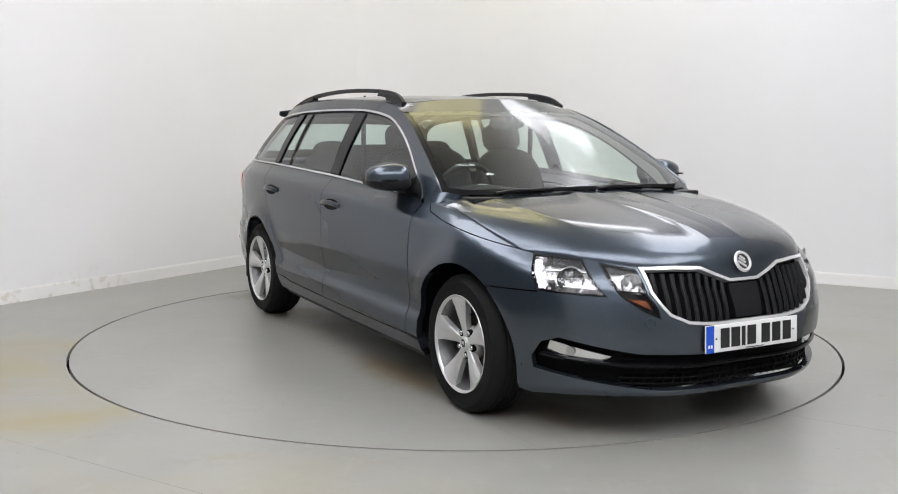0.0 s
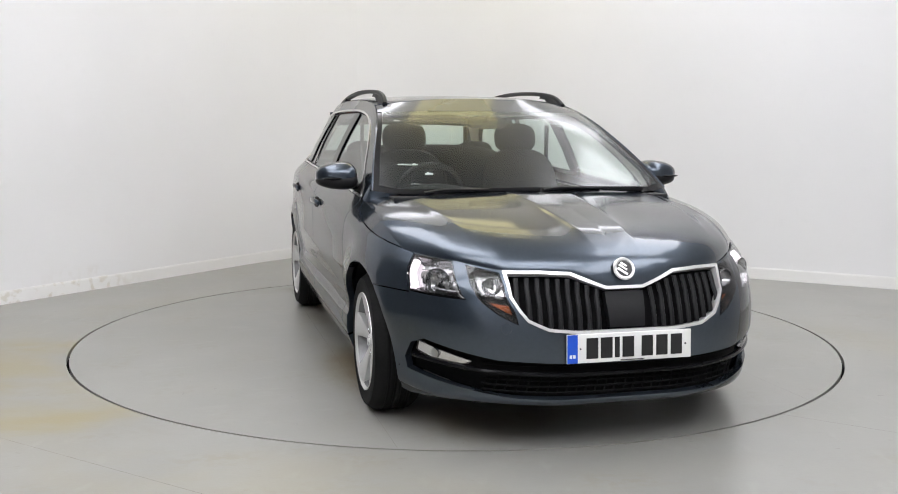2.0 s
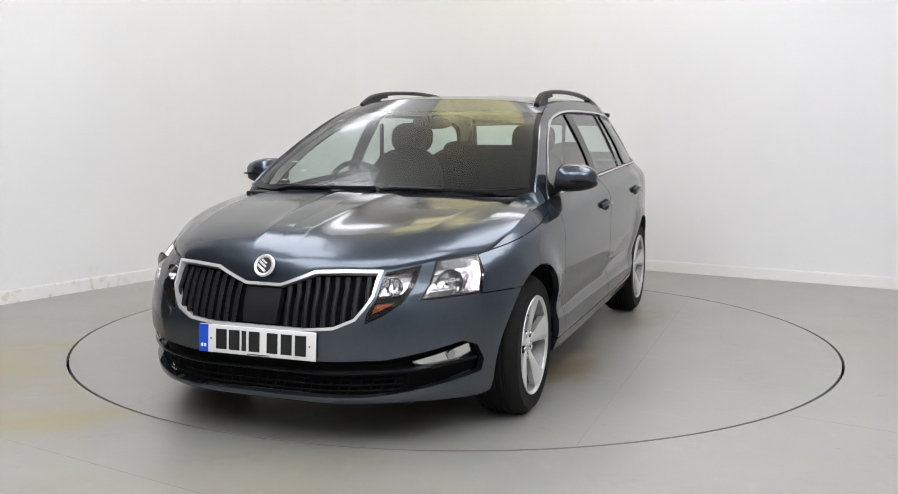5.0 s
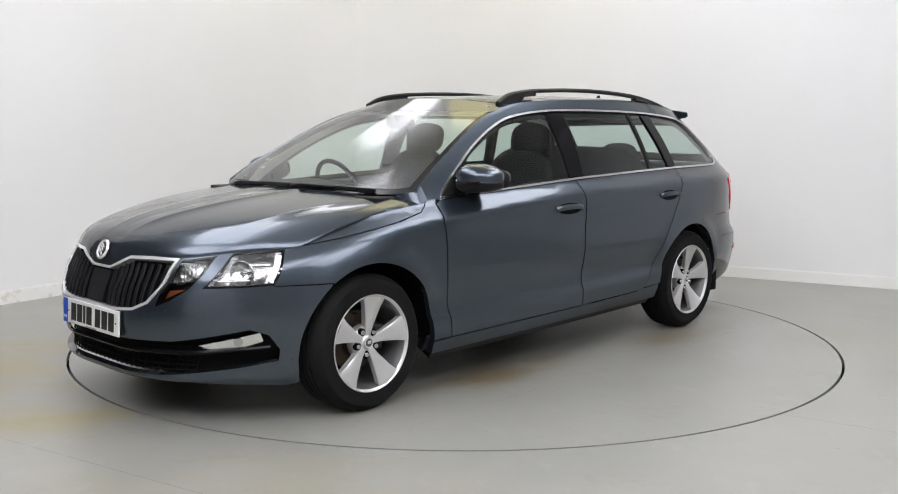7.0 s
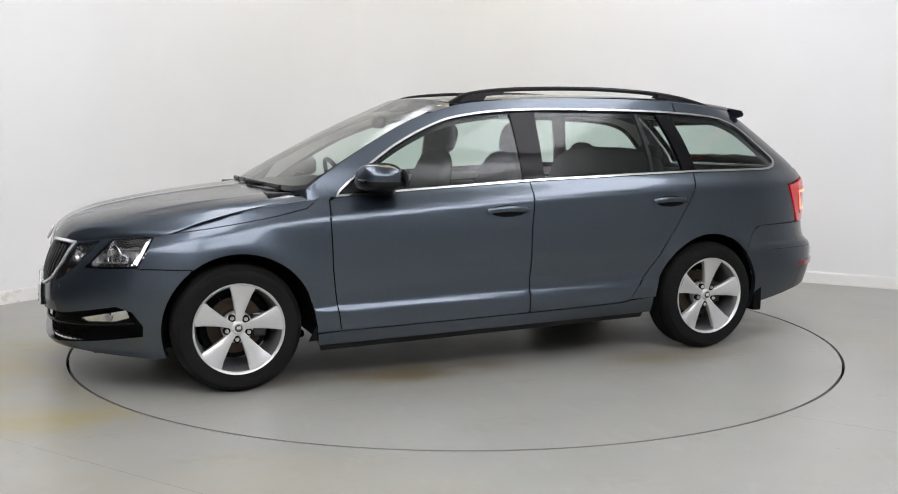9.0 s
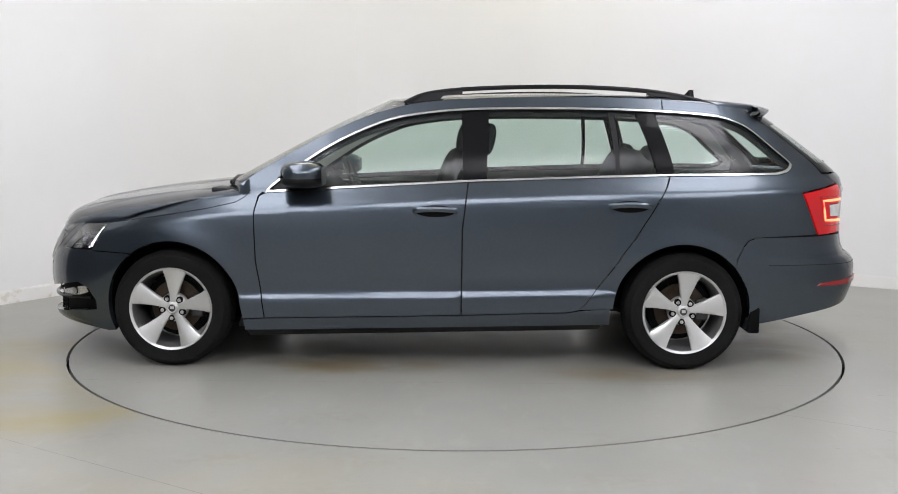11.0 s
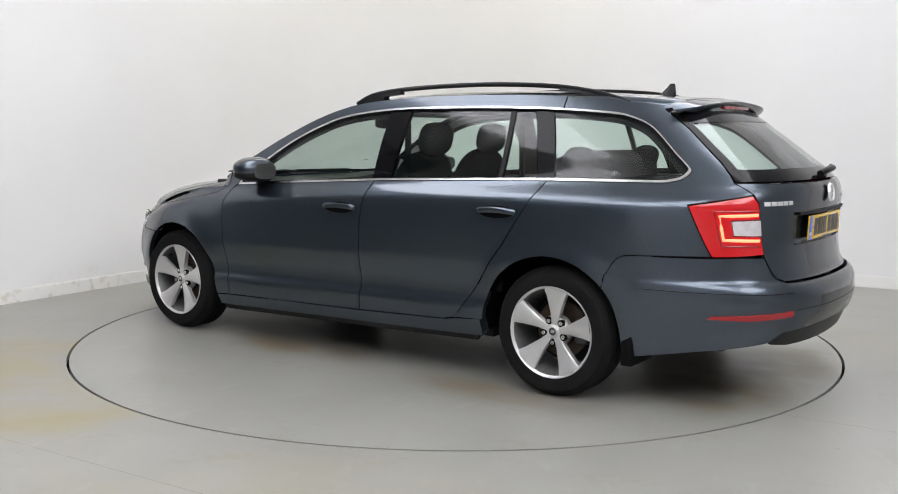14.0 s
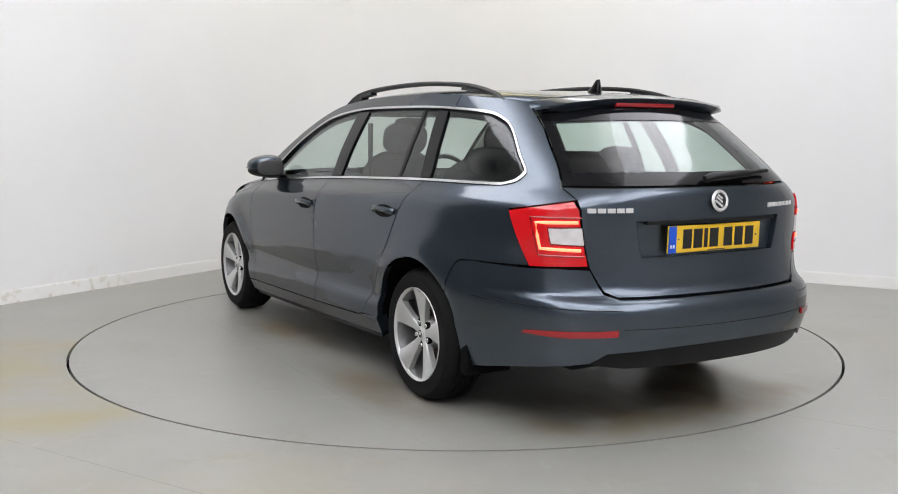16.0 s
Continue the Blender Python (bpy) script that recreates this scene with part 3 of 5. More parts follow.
ROOF_EDGE = curve_pts([(0.985, 0.958), (0.90, 1.018), (0.738, 1.114), (0.574, 1.204), (0.412, 1.283), (0.252, 1.343), (0.094, 1.382), (-0.1, 1.404), (-0.4, 1.420), (-0.8, 1.424), (-1.15, 1.416), (-1.5, 1.392), (-1.76, 1.362)], 6)
WIN_TOP = [(0.847, 0.915), (0.82, 0.955), (0.689, 1.055), (0.495, 1.180), (0.272, 1.282), (0.084, 1.330), (-0.226, 1.360), (-0.683, 1.366), (-1.13, 1.358), (-1.483, 1.335), (-1.614, 1.308), (-1.717, 1.258), (-1.851, 1.143), (-1.918, 1.085), (-1.925, 1.062), (-1.90, 1.035), (-1.84, 1.019)]
WIN_TOP = curve_pts(WIN_TOP, 6)
WIN_LOW = [(-1.79, 1.017), (-1.277, 1.012), (-0.84, 0.999), (-0.242, 0.977), (0.373, 0.943)]
DLO = WIN_TOP + WIN_LOW


def win_top_z(x):
    q = sorted(p for p in WIN_TOP if p[1] > 1.06 or p[0] > 0)
    return float(np.interp(x, [p[0] for p in q], [p[1] for p in q]))


def belt(x):
    return float(belt_z(x))


# front wing
sh = [(0.93, 0.925), (0.955, 0.895), (1.0, 0.868), (1.15, 0.835), (1.45, 0.786), (1.62, 0.76), (1.70, 0.747)]
wing = [(0.965, 0.262)] + arc_pts(0, 172, 53, 26)[1:] + [(1.555, 0.5995), (1.785, 0.6015), (1.705, 0.743)] + sh[::-1] + [(0.955, 0.958), (0.90, 0.99), (0.865, 0.92), (0.885, 0.90), (0.897, 0.811), (0.889, 0.566), (0.849, 0.267)]
both("front_wing", xz(wing), M_paint, car, depth=0.03)
door_f = [(0.847, 0.267), (0.887, 0.566), (0.895, 0.811), (0.880, 0.90), (0.847, 0.915)] + [(x, belt(x)) for x in (0.6, 0.373, 0.1, -0.1)] + [(-0.212, 0.975), (-0.183, 0.738), (-0.179, 0.290)]
door_r = [(-0.182, 0.290), (-0.186, 0.738), (-0.215, 0.975)] + [(x, belt(x)) for x in (-0.5, -0.84, -1.1)] + [(-1.262, 1.010), (-1.236, 0.955), (-1.16, 0.83), (-1.075, 0.695), (-0.97, 0.545), (-0.879, 0.425), (-0.82, 0.345), (-0.785, 0.318), (-0.736, 0.308)]
for name, line in (("front_door", door_f), ("rear_door", door_r)):
    both(name, xz(line), M_paint, car, depth=0.02)
sill = [(0.965, 0.258), (0.849, 0.265), (0.849, 0.266), (-0.179, 0.288), (-0.736, 0.306), (-0.80, 0.318), (-0.955, 0.33), (-0.957, 0.238), (0.957, 0.195)]
both("sill", xz(sill), M_paint, car, depth=0.06)
both("sill_cover", xz([(0.95, 0.187), (-0.92, 0.235), (-0.91, 0.20), (0.94, 0.155)]), M_black, car, depth=0.1, off=-0.015, label="black plastic under-sill strip")
QTR_TOP = [p for p in ROOF_EDGE if p[0] < -1.24][::-1]
quarter = [(-0.80, 0.32), (-0.785, 0.322), (-0.822, 0.349), (-0.882, 0.427), (-0.973, 0.547), (-1.078, 0.697), (-1.163, 0.832), (-1.239, 0.957), (-1.265, 1.011), (-1.79, 1.017)]
quarter += [p for p in WIN_TOP[::-1] if p[0] < -1.25]
quarter += [(-1.25, 1.352), (-1.25, 1.412)] + QTR_TOP[::-1]
qk = [("x", a, b) for a, b in quarter]
qk += [("r", 0.515, 1.345), ("r", 0.54, 1.26), ("r", 0.592, 1.12), ("r", 0.634, 1.022), ("r", 0.618, 0.975), ("x", -1.957, 0.930), ("x", -2.06, 0.708), ("x", -1.75, 0.701), ("x", -1.70, 0.697), ("x", -1.667, 0.683), ("x", -1.643, 0.655), ("x", -1.626, 0.62), ("x", -1.608, 0.585)]
qk += [("x", a, b) for a, b in arc_pts(1, 139, 3, 30)]
both("rear_quarter_panel", on_body(qk), M_paint, car, depth=0.03)
roof_frame = [p for p in ROOF_EDGE if p[0] > -1.245] + [(-1.245, 1.413), (-1.245, 1.3525)] + [p for p in WIN_TOP[::-1] if p[0] > -1.24]
both("roof_frame", xz(roof_frame), M_paint, car, depth=0.02, trim=0.0)

# window surround, pillars and panes
dlo_u = xz(DLO)
both("window_surround", dlo_u, M_satin, car, off=0.004, depth=0.016, holes=[shrink(dense(dlo_u, 0.03), 0.0105)], gap=0.03, trim=0.0, label="bright satin window trim")


def top_run(x0, x1, n=8, drop=0.016):
    return [(x0 + (x1 - x0) * k / n, win_top_z(x0 + (x1 - x0) * k / n) - drop) for k in range(n + 1)]


def low_run(x0, x1, n=4, lift=0.016):
    return [(x0 + (x1 - x0) * k / n, belt(x0 + (x1 - x0) * k / n) + lift) for k in range(n + 1)]


b_pillar = top_run(-0.175, -0.325, 3) + low_run(-0.312, -0.185, 2)
both("pillar_trim", xz(b_pillar), M_gloss, car, off=-0.004, depth=0.02, label="gloss black pillar trim")
c_pillar = top_run(-1.10, -1.20, 3) + low_run(-1.292, -1.20, 3)
both("pillar_trim", xz(c_pillar), M_gloss, car, off=-0.004, depth=0.02, label="gloss black pillar trim")
div = top_run(-0.955, -0.985, 2) + low_run(-1.005, -0.98, 2)
both("window_bar", xz(div), M_black, car, off=-0.006, depth=0.02)
tri = [(0.80, 0.955), (0.72, 1.01)] + low_run(0.66, 0.82, 2)
both("mirror_base_cover", xz(tri), M_black, car, off=-0.004, depth=0.02)
glass_f = [(0.715, 1.012), (0.675, 1.04)] + top_run(0.60, -0.178, 14) + low_run(-0.188, 0.652, 5)
glass_r = top_run(-0.328, -0.952, 6) + low_run(-0.978, -0.315, 4)
glass_v = top_run(-0.988, -1.095, 2) + low_run(-1.195, -1.008, 2)
tail_in = [p for p in shrink(dense(DLO, 0.03), 0.0155) if p[0] < -1.31]
glass_q = top_run(-1.203, -1.30, 2)[:-1] + [p for p in tail_in if p[1] > 1.035 or p[0] < -1.8] + low_run(-1.78, -1.295, 4)
seen = []
for q in glass_q:
    if not seen or math.hypot(q[0] - seen[-1][0], q[1] - seen[-1][1]) > 0.004:
        seen.append(q)
for nm, line in (("front_door_window", glass_f), ("rear_door_window", glass_r), ("quarter_light", glass_v), ("rear_side_window", seen)):
    both(nm, xz(line), M_glass, car, off=-0.012, depth=0.0, gap=0.05, trim=0.0, label="green-tinted side glass")

# bonnet, scuttle, windscreen and roof
EDGE_B = [(x, belt(x)) for x in np.linspace(1.70, 0.985, 40)]
edge3 = [body3("x", x, z) for x, z in EDGE_B]
front3 = [body3("f", y, z) for y, z in ((0.0, 0.660), (0.085, 0.660), (0.15, 0.682), (0.215, 0.708), (0.33, 0.713), (0.46, 0.714), (0.60, 0.738), (0.70, 0.748), (0.77, 0.754))] + [edge3[0]]
front3 = curve_pts([(p[0] + 0.004, p[1], p[2]) for p in front3], 6)
centre3 = curve_pts([front3[0], (2.138, 0, 0.705), (2.112, 0, 0.755), (2.05, 0, 0.799), (1.92, 0, 0.840), (1.75, 0, 0.874), (1.537, 0, 0.907), (1.276, 0, 0.937), (1.13, 0, 0.950)], 6)
cowl3 = curve_pts([(1.13, 0, 0.950), (1.12, 0.25, 0.949), (1.08, 0.5, 0.943), (1.02, 0.70, 0.932), edge3[-1]], 5)


def bonnet_grid(m=64):
    """The bonnet's half: the middle profile, cut where the grille's edge rises, carried out to the wings, with its two creases."""
    mid_line = np.array(centre3)
    run = np.concatenate([[0], np.cumsum(np.linalg.norm(np.diff(mid_line, axis=0), axis=1))])
    nose, cowl, rim = np.array(front3), np.array(cowl3), np.array(edge3)
    rim_s = np.concatenate([[0], np.cumsum(np.linalg.norm(np.diff(rim, axis=0), axis=1))])
    knots = [0, 14, 54, 78]
    def along(line, y1, y2):
        """Points on a line at the 79 lateral steps, with the creases at y1 and y2."""
        d = np.concatenate([[0], np.cumsum(np.linalg.norm(np.diff(line, axis=0), axis=1))])
        top_y = int(np.argmax(line[:, 1])) + 1
        marks = np.interp([y1, y2], line[:top_y, 1], d[:top_y])
        at = np.interp(range(79), knots, [0, marks[0], marks[1], d[-1]])
        return np.stack([np.interp(at, d, line[:, k]) for k in range(3)], -1)

    FN, RC = along(nose, 0.085, 0.50), along(cowl, 0.150, 0.63)
    P = np.zeros((79, m + 1, 3))
    t = np.linspace(0, 1, m + 1)

    def column(i):
        F, R = FN[i], RC[i]
        s0 = np.interp(mid_line[-1, 2] - (R[2] - F[2]), mid_line[:, 2], run)
        q = s0 + (run[-1] - s0) * t
        cx, cz = np.interp(q, run, mid_line[:, 0]), np.interp(q, run, mid_line[:, 2])
        a = (cx - cx[0]) / (cx[-1] - cx[0])
        return a, np.stack([F[0] + (R[0] - F[0]) * a, F[1] + (R[1] - F[1]) * a, F[2] + (R[2] - F[2]) * (cz - cz[0]) / (cz[-1] - cz[0])], -1)

    a_rim, last = column(78)
    bow = np.stack([np.interp(a_rim * rim_s[-1], rim_s, rim[:, k]) for k in range(3)], -1) - last
    for i in range(79):
        a, col = column(i)
        col = col + bow * step(i / 78, 0.5, 1.0)
        y, ridge, outer = col[:, 1], 0.085 + 0.065 * a, 0.50 + 0.13 * a
        dome = np.where(i <= 14, 0.010 * (1 - 0.3 * (1 - i / 14) ** 2), 0.010 * np.exp(-np.clip(y - ridge, 0, None) / 0.035))
        flank = np.where(i <= 54, np.exp(-np.clip(outer - y, 0, None) / 0.10), np.exp(-np.clip(y - outer, 0, None) / 0.04))
        col[:, 2] += step(a, 0.03, 0.25) * (1 - 0.5 * step(a, 0.85, 1.0)) * dome + 0.0055 * flank * step(a, 0.08, 0.4) * (1 - step(a, 0.5, 0.95)) * (1 - step(i / 78, 0.85, 1.0))
        P[i] = col
    return P


bonnet = patch("bonnet", bonnet_grid(), M_paint, car)
skirt = sh + [(1.70, belt(1.70))] + EDGE_B[1:] + [(0.96, 0.945)]
for m in (False, True):
    panel("bonnet_flank", xz(skirt), M_paint, bonnet, mirror=m, trim=0.0015, depth=0.012)

pillar = [p for p in ROOF_EDGE if p[0] >= 0.094]
ws_edge = [body3("x", x, z, -0.002) for x, z in pillar]
ws_edge = [(p[0] + 0.0, p[1] - 0.006, p[2]) for p in ws_edge]
head3 = curve_pts([(0.245, 0, 1.420), (0.225, 0.25, 1.415), (0.165, 0.45, 1.400), ws_edge[-1]], 6)
foot3 = curve_pts([(1.165, 0, 0.952), (1.15, 0.25, 0.95), (1.11, 0.5, 0.946), (1.06, 0.66, 0.944), ws_edge[0]], 6)
ws_centre = curve_pts([(1.165, 0, 0.952), (0.86, 0, 1.114), (0.55, 0, 1.275), (0.245, 0, 1.420)], 8)
WS = coons(foot3, head3, ws_centre, ws_edge, 24, 24)
ni, nj = WS.shape[0], WS.shape[1]
patch("windscreen", WS[:24, 1:21], M_screen, car, thick=0.0, label="clear raked windscreen glass")


def frame_strip(name, P, i0, j0, j1, mat, parent, label, drop=0.003):
    """The dark border of a pane: all of the grid outside the pane."""
    bm = bmesh.new()
    for s in (1, -1):
        v = {}
        for i in range(P.shape[0]):
            for j in range(P.shape[1]):
                v[i, j] = bm.verts.new((P[i, j, 0], s * P[i, j, 1], P[i, j, 2] - drop))
        for i in range(P.shape[0] - 1):
            for j in range(P.shape[1] - 1):
                if i >= i0 or j < j0 or j >= j1:
                    q = (v[i, j], v[i + 1, j], v[i + 1, j + 1], v[i, j + 1])
                    bm.faces.new(q if s > 0 else q[::-1])
    bmesh.ops.remove_doubles(bm, verts=bm.verts, dist=0.0004)
    bmesh.ops.delete(bm, geom=[q for q in bm.verts if not q.link_faces], context="VERTS")
    return part(name, bm, mat, parent, label)


patch("roof_header", WS[:, 20:], M_paint, car, thick=0.0)
frame_strip("windscreen_border", WS[:, :22], 23, 1, 19, M_gloss, car, "black printed windscreen border")

for s in (1, -1):
    bm = bmesh.new()
    k = 8
    a_ = [np.array(cowl3[0]) * 0 + np.array([np.interp(t, np.linspace(0, 1, len(cowl3)), np.array(cowl3)[:, c]) for c in range(3)]) for t in np.linspace(0.5, 1, k)]
    b_ = [np.array([np.interp(t, np.linspace(0, 1, len(foot3)), np.array(foot3)[:, c]) for c in range(3)]) for t in np.linspace(0.5, 1, k)]
    va = [bm.verts.new((p[0], s * p[1], p[2] - 0.004)) for p in a_] + [bm.verts.new((0.93, s * (a_[-1][1] + 0.004), 0.915))]
    vb = [bm.verts.new((p[0], s * p[1], p[2] - 0.001)) for p in b_] + [bm.verts.new((0.94, s * (b_[-1][1] + 0.004), 0.985))]
    for i in range(k):
        bm.faces.new((va[i], va[i + 1], vb[i + 1], vb[i]))
    part("scuttle_corner", bm, M_paint, car)

roof_side = [body3("x", x, z) for x, z in ROOF_EDGE if x <= 0.095]
roof_back = curve_pts([(-1.80, 0, 1.408), (-1.795, 0.25, 1.402), (-1.785, 0.42, 1.388), roof_side[-1]], 6)
roof_mid = curve_pts([(0.245, 0, 1.420), (0.0, 0, 1.440), (-0.4, 0, 1.455), (-0.8, 0, 1.455), (-1.3, 0, 1.440), (-1.80, 0, 1.408)], 6)
patch("roof", coons(head3, roof_back, roof_mid, roof_side, 24, 40), M_paint, car, thick=0.02)
inner = coons(head3, roof_back, roof_mid, roof_side, 12, 20) - np.array([0, 0, 0.03])
patch("headlining", inner, M_beige, car, thick=0.0)

# front bumper with its openings
low_open = [("f", s * y, z) for s, run in ((1, [(0.0, 0.362), (0.26, 0.366), (0.50, 0.374), (0.62, 0.396), (0.735, 0.425), (0.772, 0.40), (0.785, 0.335), (0.775, 0.285), (0.68, 0.262), (0.54, 0.240), (0.42, 0.226)]), (-1, [])) for y, z in run]
low_open = on_body(low_open)
low_open = low_open + [(-u, z) for u, z in low_open[1:]][::-1]
GR = [(0.0, 0.652), (0.075, 0.652), (0.13, 0.672), (0.215, 0.706), (0.33, 0.711), (0.462, 0.708), (0.455, 0.66), (0.425, 0.565), (0.395, 0.525), (0.32, 0.492), (0.2, 0.481)]
gr = on_body([("f", y, z) for y, z in GR])
bot = on_body([("f", 0.0, 0.481)])
gr_full = gr + bot + [(-u, z) for u, z in gr[1:]][::-1]
half = [("x", 1.555, 0.598)] + [("x", a, b) for a, b in arc_pts(0, 50, -22, 16)] + [("x", 1.72, 0.165), ("f", 0.70, 0.178), ("f", 0.55, 0.198), ("f", 0.3, 0.196)]
LAMP_A = [("x", 1.705, 0.744), ("f", 0.70, 0.741), ("f", 0.618, 0.732), ("f", 0.598, 0.597), ("f", 0.70, 0.600), ("x", 1.79, 0.606)]
LAMP_B = [("f", 0.578, 0.722), ("f", 0.474, 0.700), ("f", 0.466, 0.66), ("f", 0.436, 0.560), ("f", 0.428, 0.515), ("f", 0.49, 0.545), ("f", 0.545, 0.588)]
top_line = [("f", 0.0, 0.656), ("f", 0.085, 0.656), ("f", 0.15, 0.678), ("f", 0.215, 0.704), ("f", 0.33, 0.709), ("f", 0.46, 0.710), ("f", 0.58, 0.728), ("f", 0.60, 0.733), ("f", 0.70, 0.743), ("x", 1.702, 0.749), ("x", 1.79, 0.600)]
hb = on_body(top_line + half)
bumper_line = hb + on_body([("f", 0, 0.196)]) + [(-u, z) for u, z in hb[1:]][::-1]
la, lb = on_body(LAMP_A), on_body(LAMP_B)
mir = lambda line: [(-u, z) for u, z in line][::-1]
bumper = panel("front_bumper", bumper_line, M_paint, car, depth=0.03, holes=[low_open, gr_full, la, mir(la), lb, mir(lb)], gap=0.026, trim=0.001)
panel("lower_grille", low_open, M_deep, car, off=-0.05, depth=0.0, gap=0.05, trim=-0.01, label="black lower air intake")

# lower lip ledge, intake bars
def body_tube(name, pts, r, mat, parent, off=0.0, label="", sy=1.0, n=8):
    """A round bar that follows the body."""
    line = []
    for (u0, z0), (u1, z1) in zip(pts, pts[1:]):
        m = max(2, int(abs(u1 - u0) / 0.04))
        line += [(u0 + (u1 - u0) * k / m, z0 + (z1 - z0) * k / m) for k in range(m)]
    line.append(pts[-1])
    a = np.array(line)
    P = surf(a[:, 0], a[:, 1]) + surf_n(a[:, 0], a[:, 1]) * off
    return part(name, sweep(bmesh.new(), [tuple(p) for p in P], ring(r, n, 1, sy)), mat, parent, label)


lowbar = on_body([("f", y, z) for y, z in ((0.0, 0.318), (0.3, 0.318), (0.55, 0.325), (0.70, 0.338), (0.77, 0.345))])
body_tube("intake_bar", [(-u, z) for u, z in lowbar[1:]][::-1] + lowbar, 0.010, M_gloss, car, off=-0.012, label="gloss black intake divider")
for row, z in enumerate((0.245, 0.268, 0.29, 0.345)):
    body_tube("intake_rib", on_body([("f", y, z) for y in (-0.56, -0.3, 0.0, 0.3, 0.56)]), 0.004, M_deep, car, off=-0.035)
for k in range(-14, 15):
    y = k * 0.04
    body_tube("intake_rib", on_body([("f", y, 0.235), ("f", y + 0.02, 0.30)]), 0.0035, M_deep, car, off=-0.036)

# upper grille
grille = new("grille")
grille.parent = car
panel("grille_frame", gr_full, M_silver, grille, off=0.006, depth=0.03, holes=[shrink(dense(gr_full, 0.02), 0.0115)], gap=0.02, trim=0.0, label="bright chrome grille surround")
panel("grille_back", gr_full, M_deep, grille, off=-0.045, depth=0.0, gap=0.04, trim=0.0)
badge_box = on_body([("f", -0.075, 0.498), ("f", 0.075, 0.498), ("f", 0.082, 0.636), ("f", -0.082, 0.636)])
panel("radar_cover", badge_box, M_black, grille, off=-0.006, depth=0.03, gap=0.03)
for s in (1, -1):
    for k in range(9):
        y0 = 0.112 + k * 0.0385
        zt = float(np.interp(y0, [0, 0.075, 0.13, 0.215, 0.46], [0.64, 0.64, 0.660, 0.692, 0.695])) - 0.008
        zb_ = float(np.interp(y0, [0.2, 0.32, 0.395, 0.425, 0.455], [0.494, 0.506, 0.54, 0.58, 0.67]))
        pts = on_body([("f", s * (y0 + 0.006), zb_), ("f", s * (y0 + 0.004), (zt + zb_) / 2), ("f", s * y0, zt)])
        body_tube("grille_slat", pts, 0.0105, M_black, grille, off=-0.010, sy=0.62)


def disc_on(name, kind, y, z, r, mat, parent, off, thick=0.006, label="", sx=1.0):
    u = u_of(kind, y, z)
    p, n = surf(np.array([u]), np.array([z]))[0], surf_n(np.array([u]), np.array([z]))[0]
    n = Vector(n)
    rot = n.to_track_quat("Z", "Y").to_matrix().to_4x4()
    bm = bmesh.new()
    bmesh.ops.create_cone(bm, cap_ends=True, segments=40, radius1=r, radius2=r * 0.9, depth=thick, matrix=Matrix.Translation(Vector(p) + n * off) @ rot)
    return part(name, bm, mat, parent, label, 35)


def badge(kind, z, tilt, parent, x=None):
    """Round maker's badge drawn as plain shapes."""
    ob = new("badge")
    ob.parent = parent
    c = Vector(body3(kind, 0.0, z)) if x is None else Vector((x, 0, z))
    n = Vector((math.cos(radians(tilt)) * (1 if kind == "f" else -1), 0, math.sin(radians(tilt))))
    rot = Matrix.Translation(c + n * 0.004) @ n.to_track_quat("Z", "X").to_matrix().to_4x4()
    bm = lathe(bmesh.new(), [(0.030, 0.0), (0.034, 0.007), (0.041, 0.008), (0.046, 0.0)], (0, 0, 0), 40)
    bmesh.ops.transform(bm, matrix=rot @ pose(0, 0, 0, 90), verts=bm.verts)
    part("badge_ring", bm, M_silver, ob)
    bm = bmesh.new()
    bmesh.ops.create_cone(bm, cap_ends=True, segments=40, radius1=0.036, radius2=0.033, depth=0.006, matrix=rot)
    part("badge_disc", bm, M_ink, ob, "black badge field")
    bm = bmesh.new()
    box(bm, -0.020, -0.010, -0.022, 0.024, 0.002, 0.007, 0.001)
    box(bm, -0.004, 0.004, -0.012, 0.026, 0.002, 0.007, 0.001)
    box(bm, 0.008, 0.016, -0.004, 0.024, 0.002, 0.007, 0.001)
    bmesh.ops.transform(bm, matrix=rot @ pose(0, 0, 0, 0, 0, -35), verts=bm.verts)
    part("badge_emblem", bm, M_silver, ob)
    return ob


badge("f", 0.716, 24, car, 2.142)

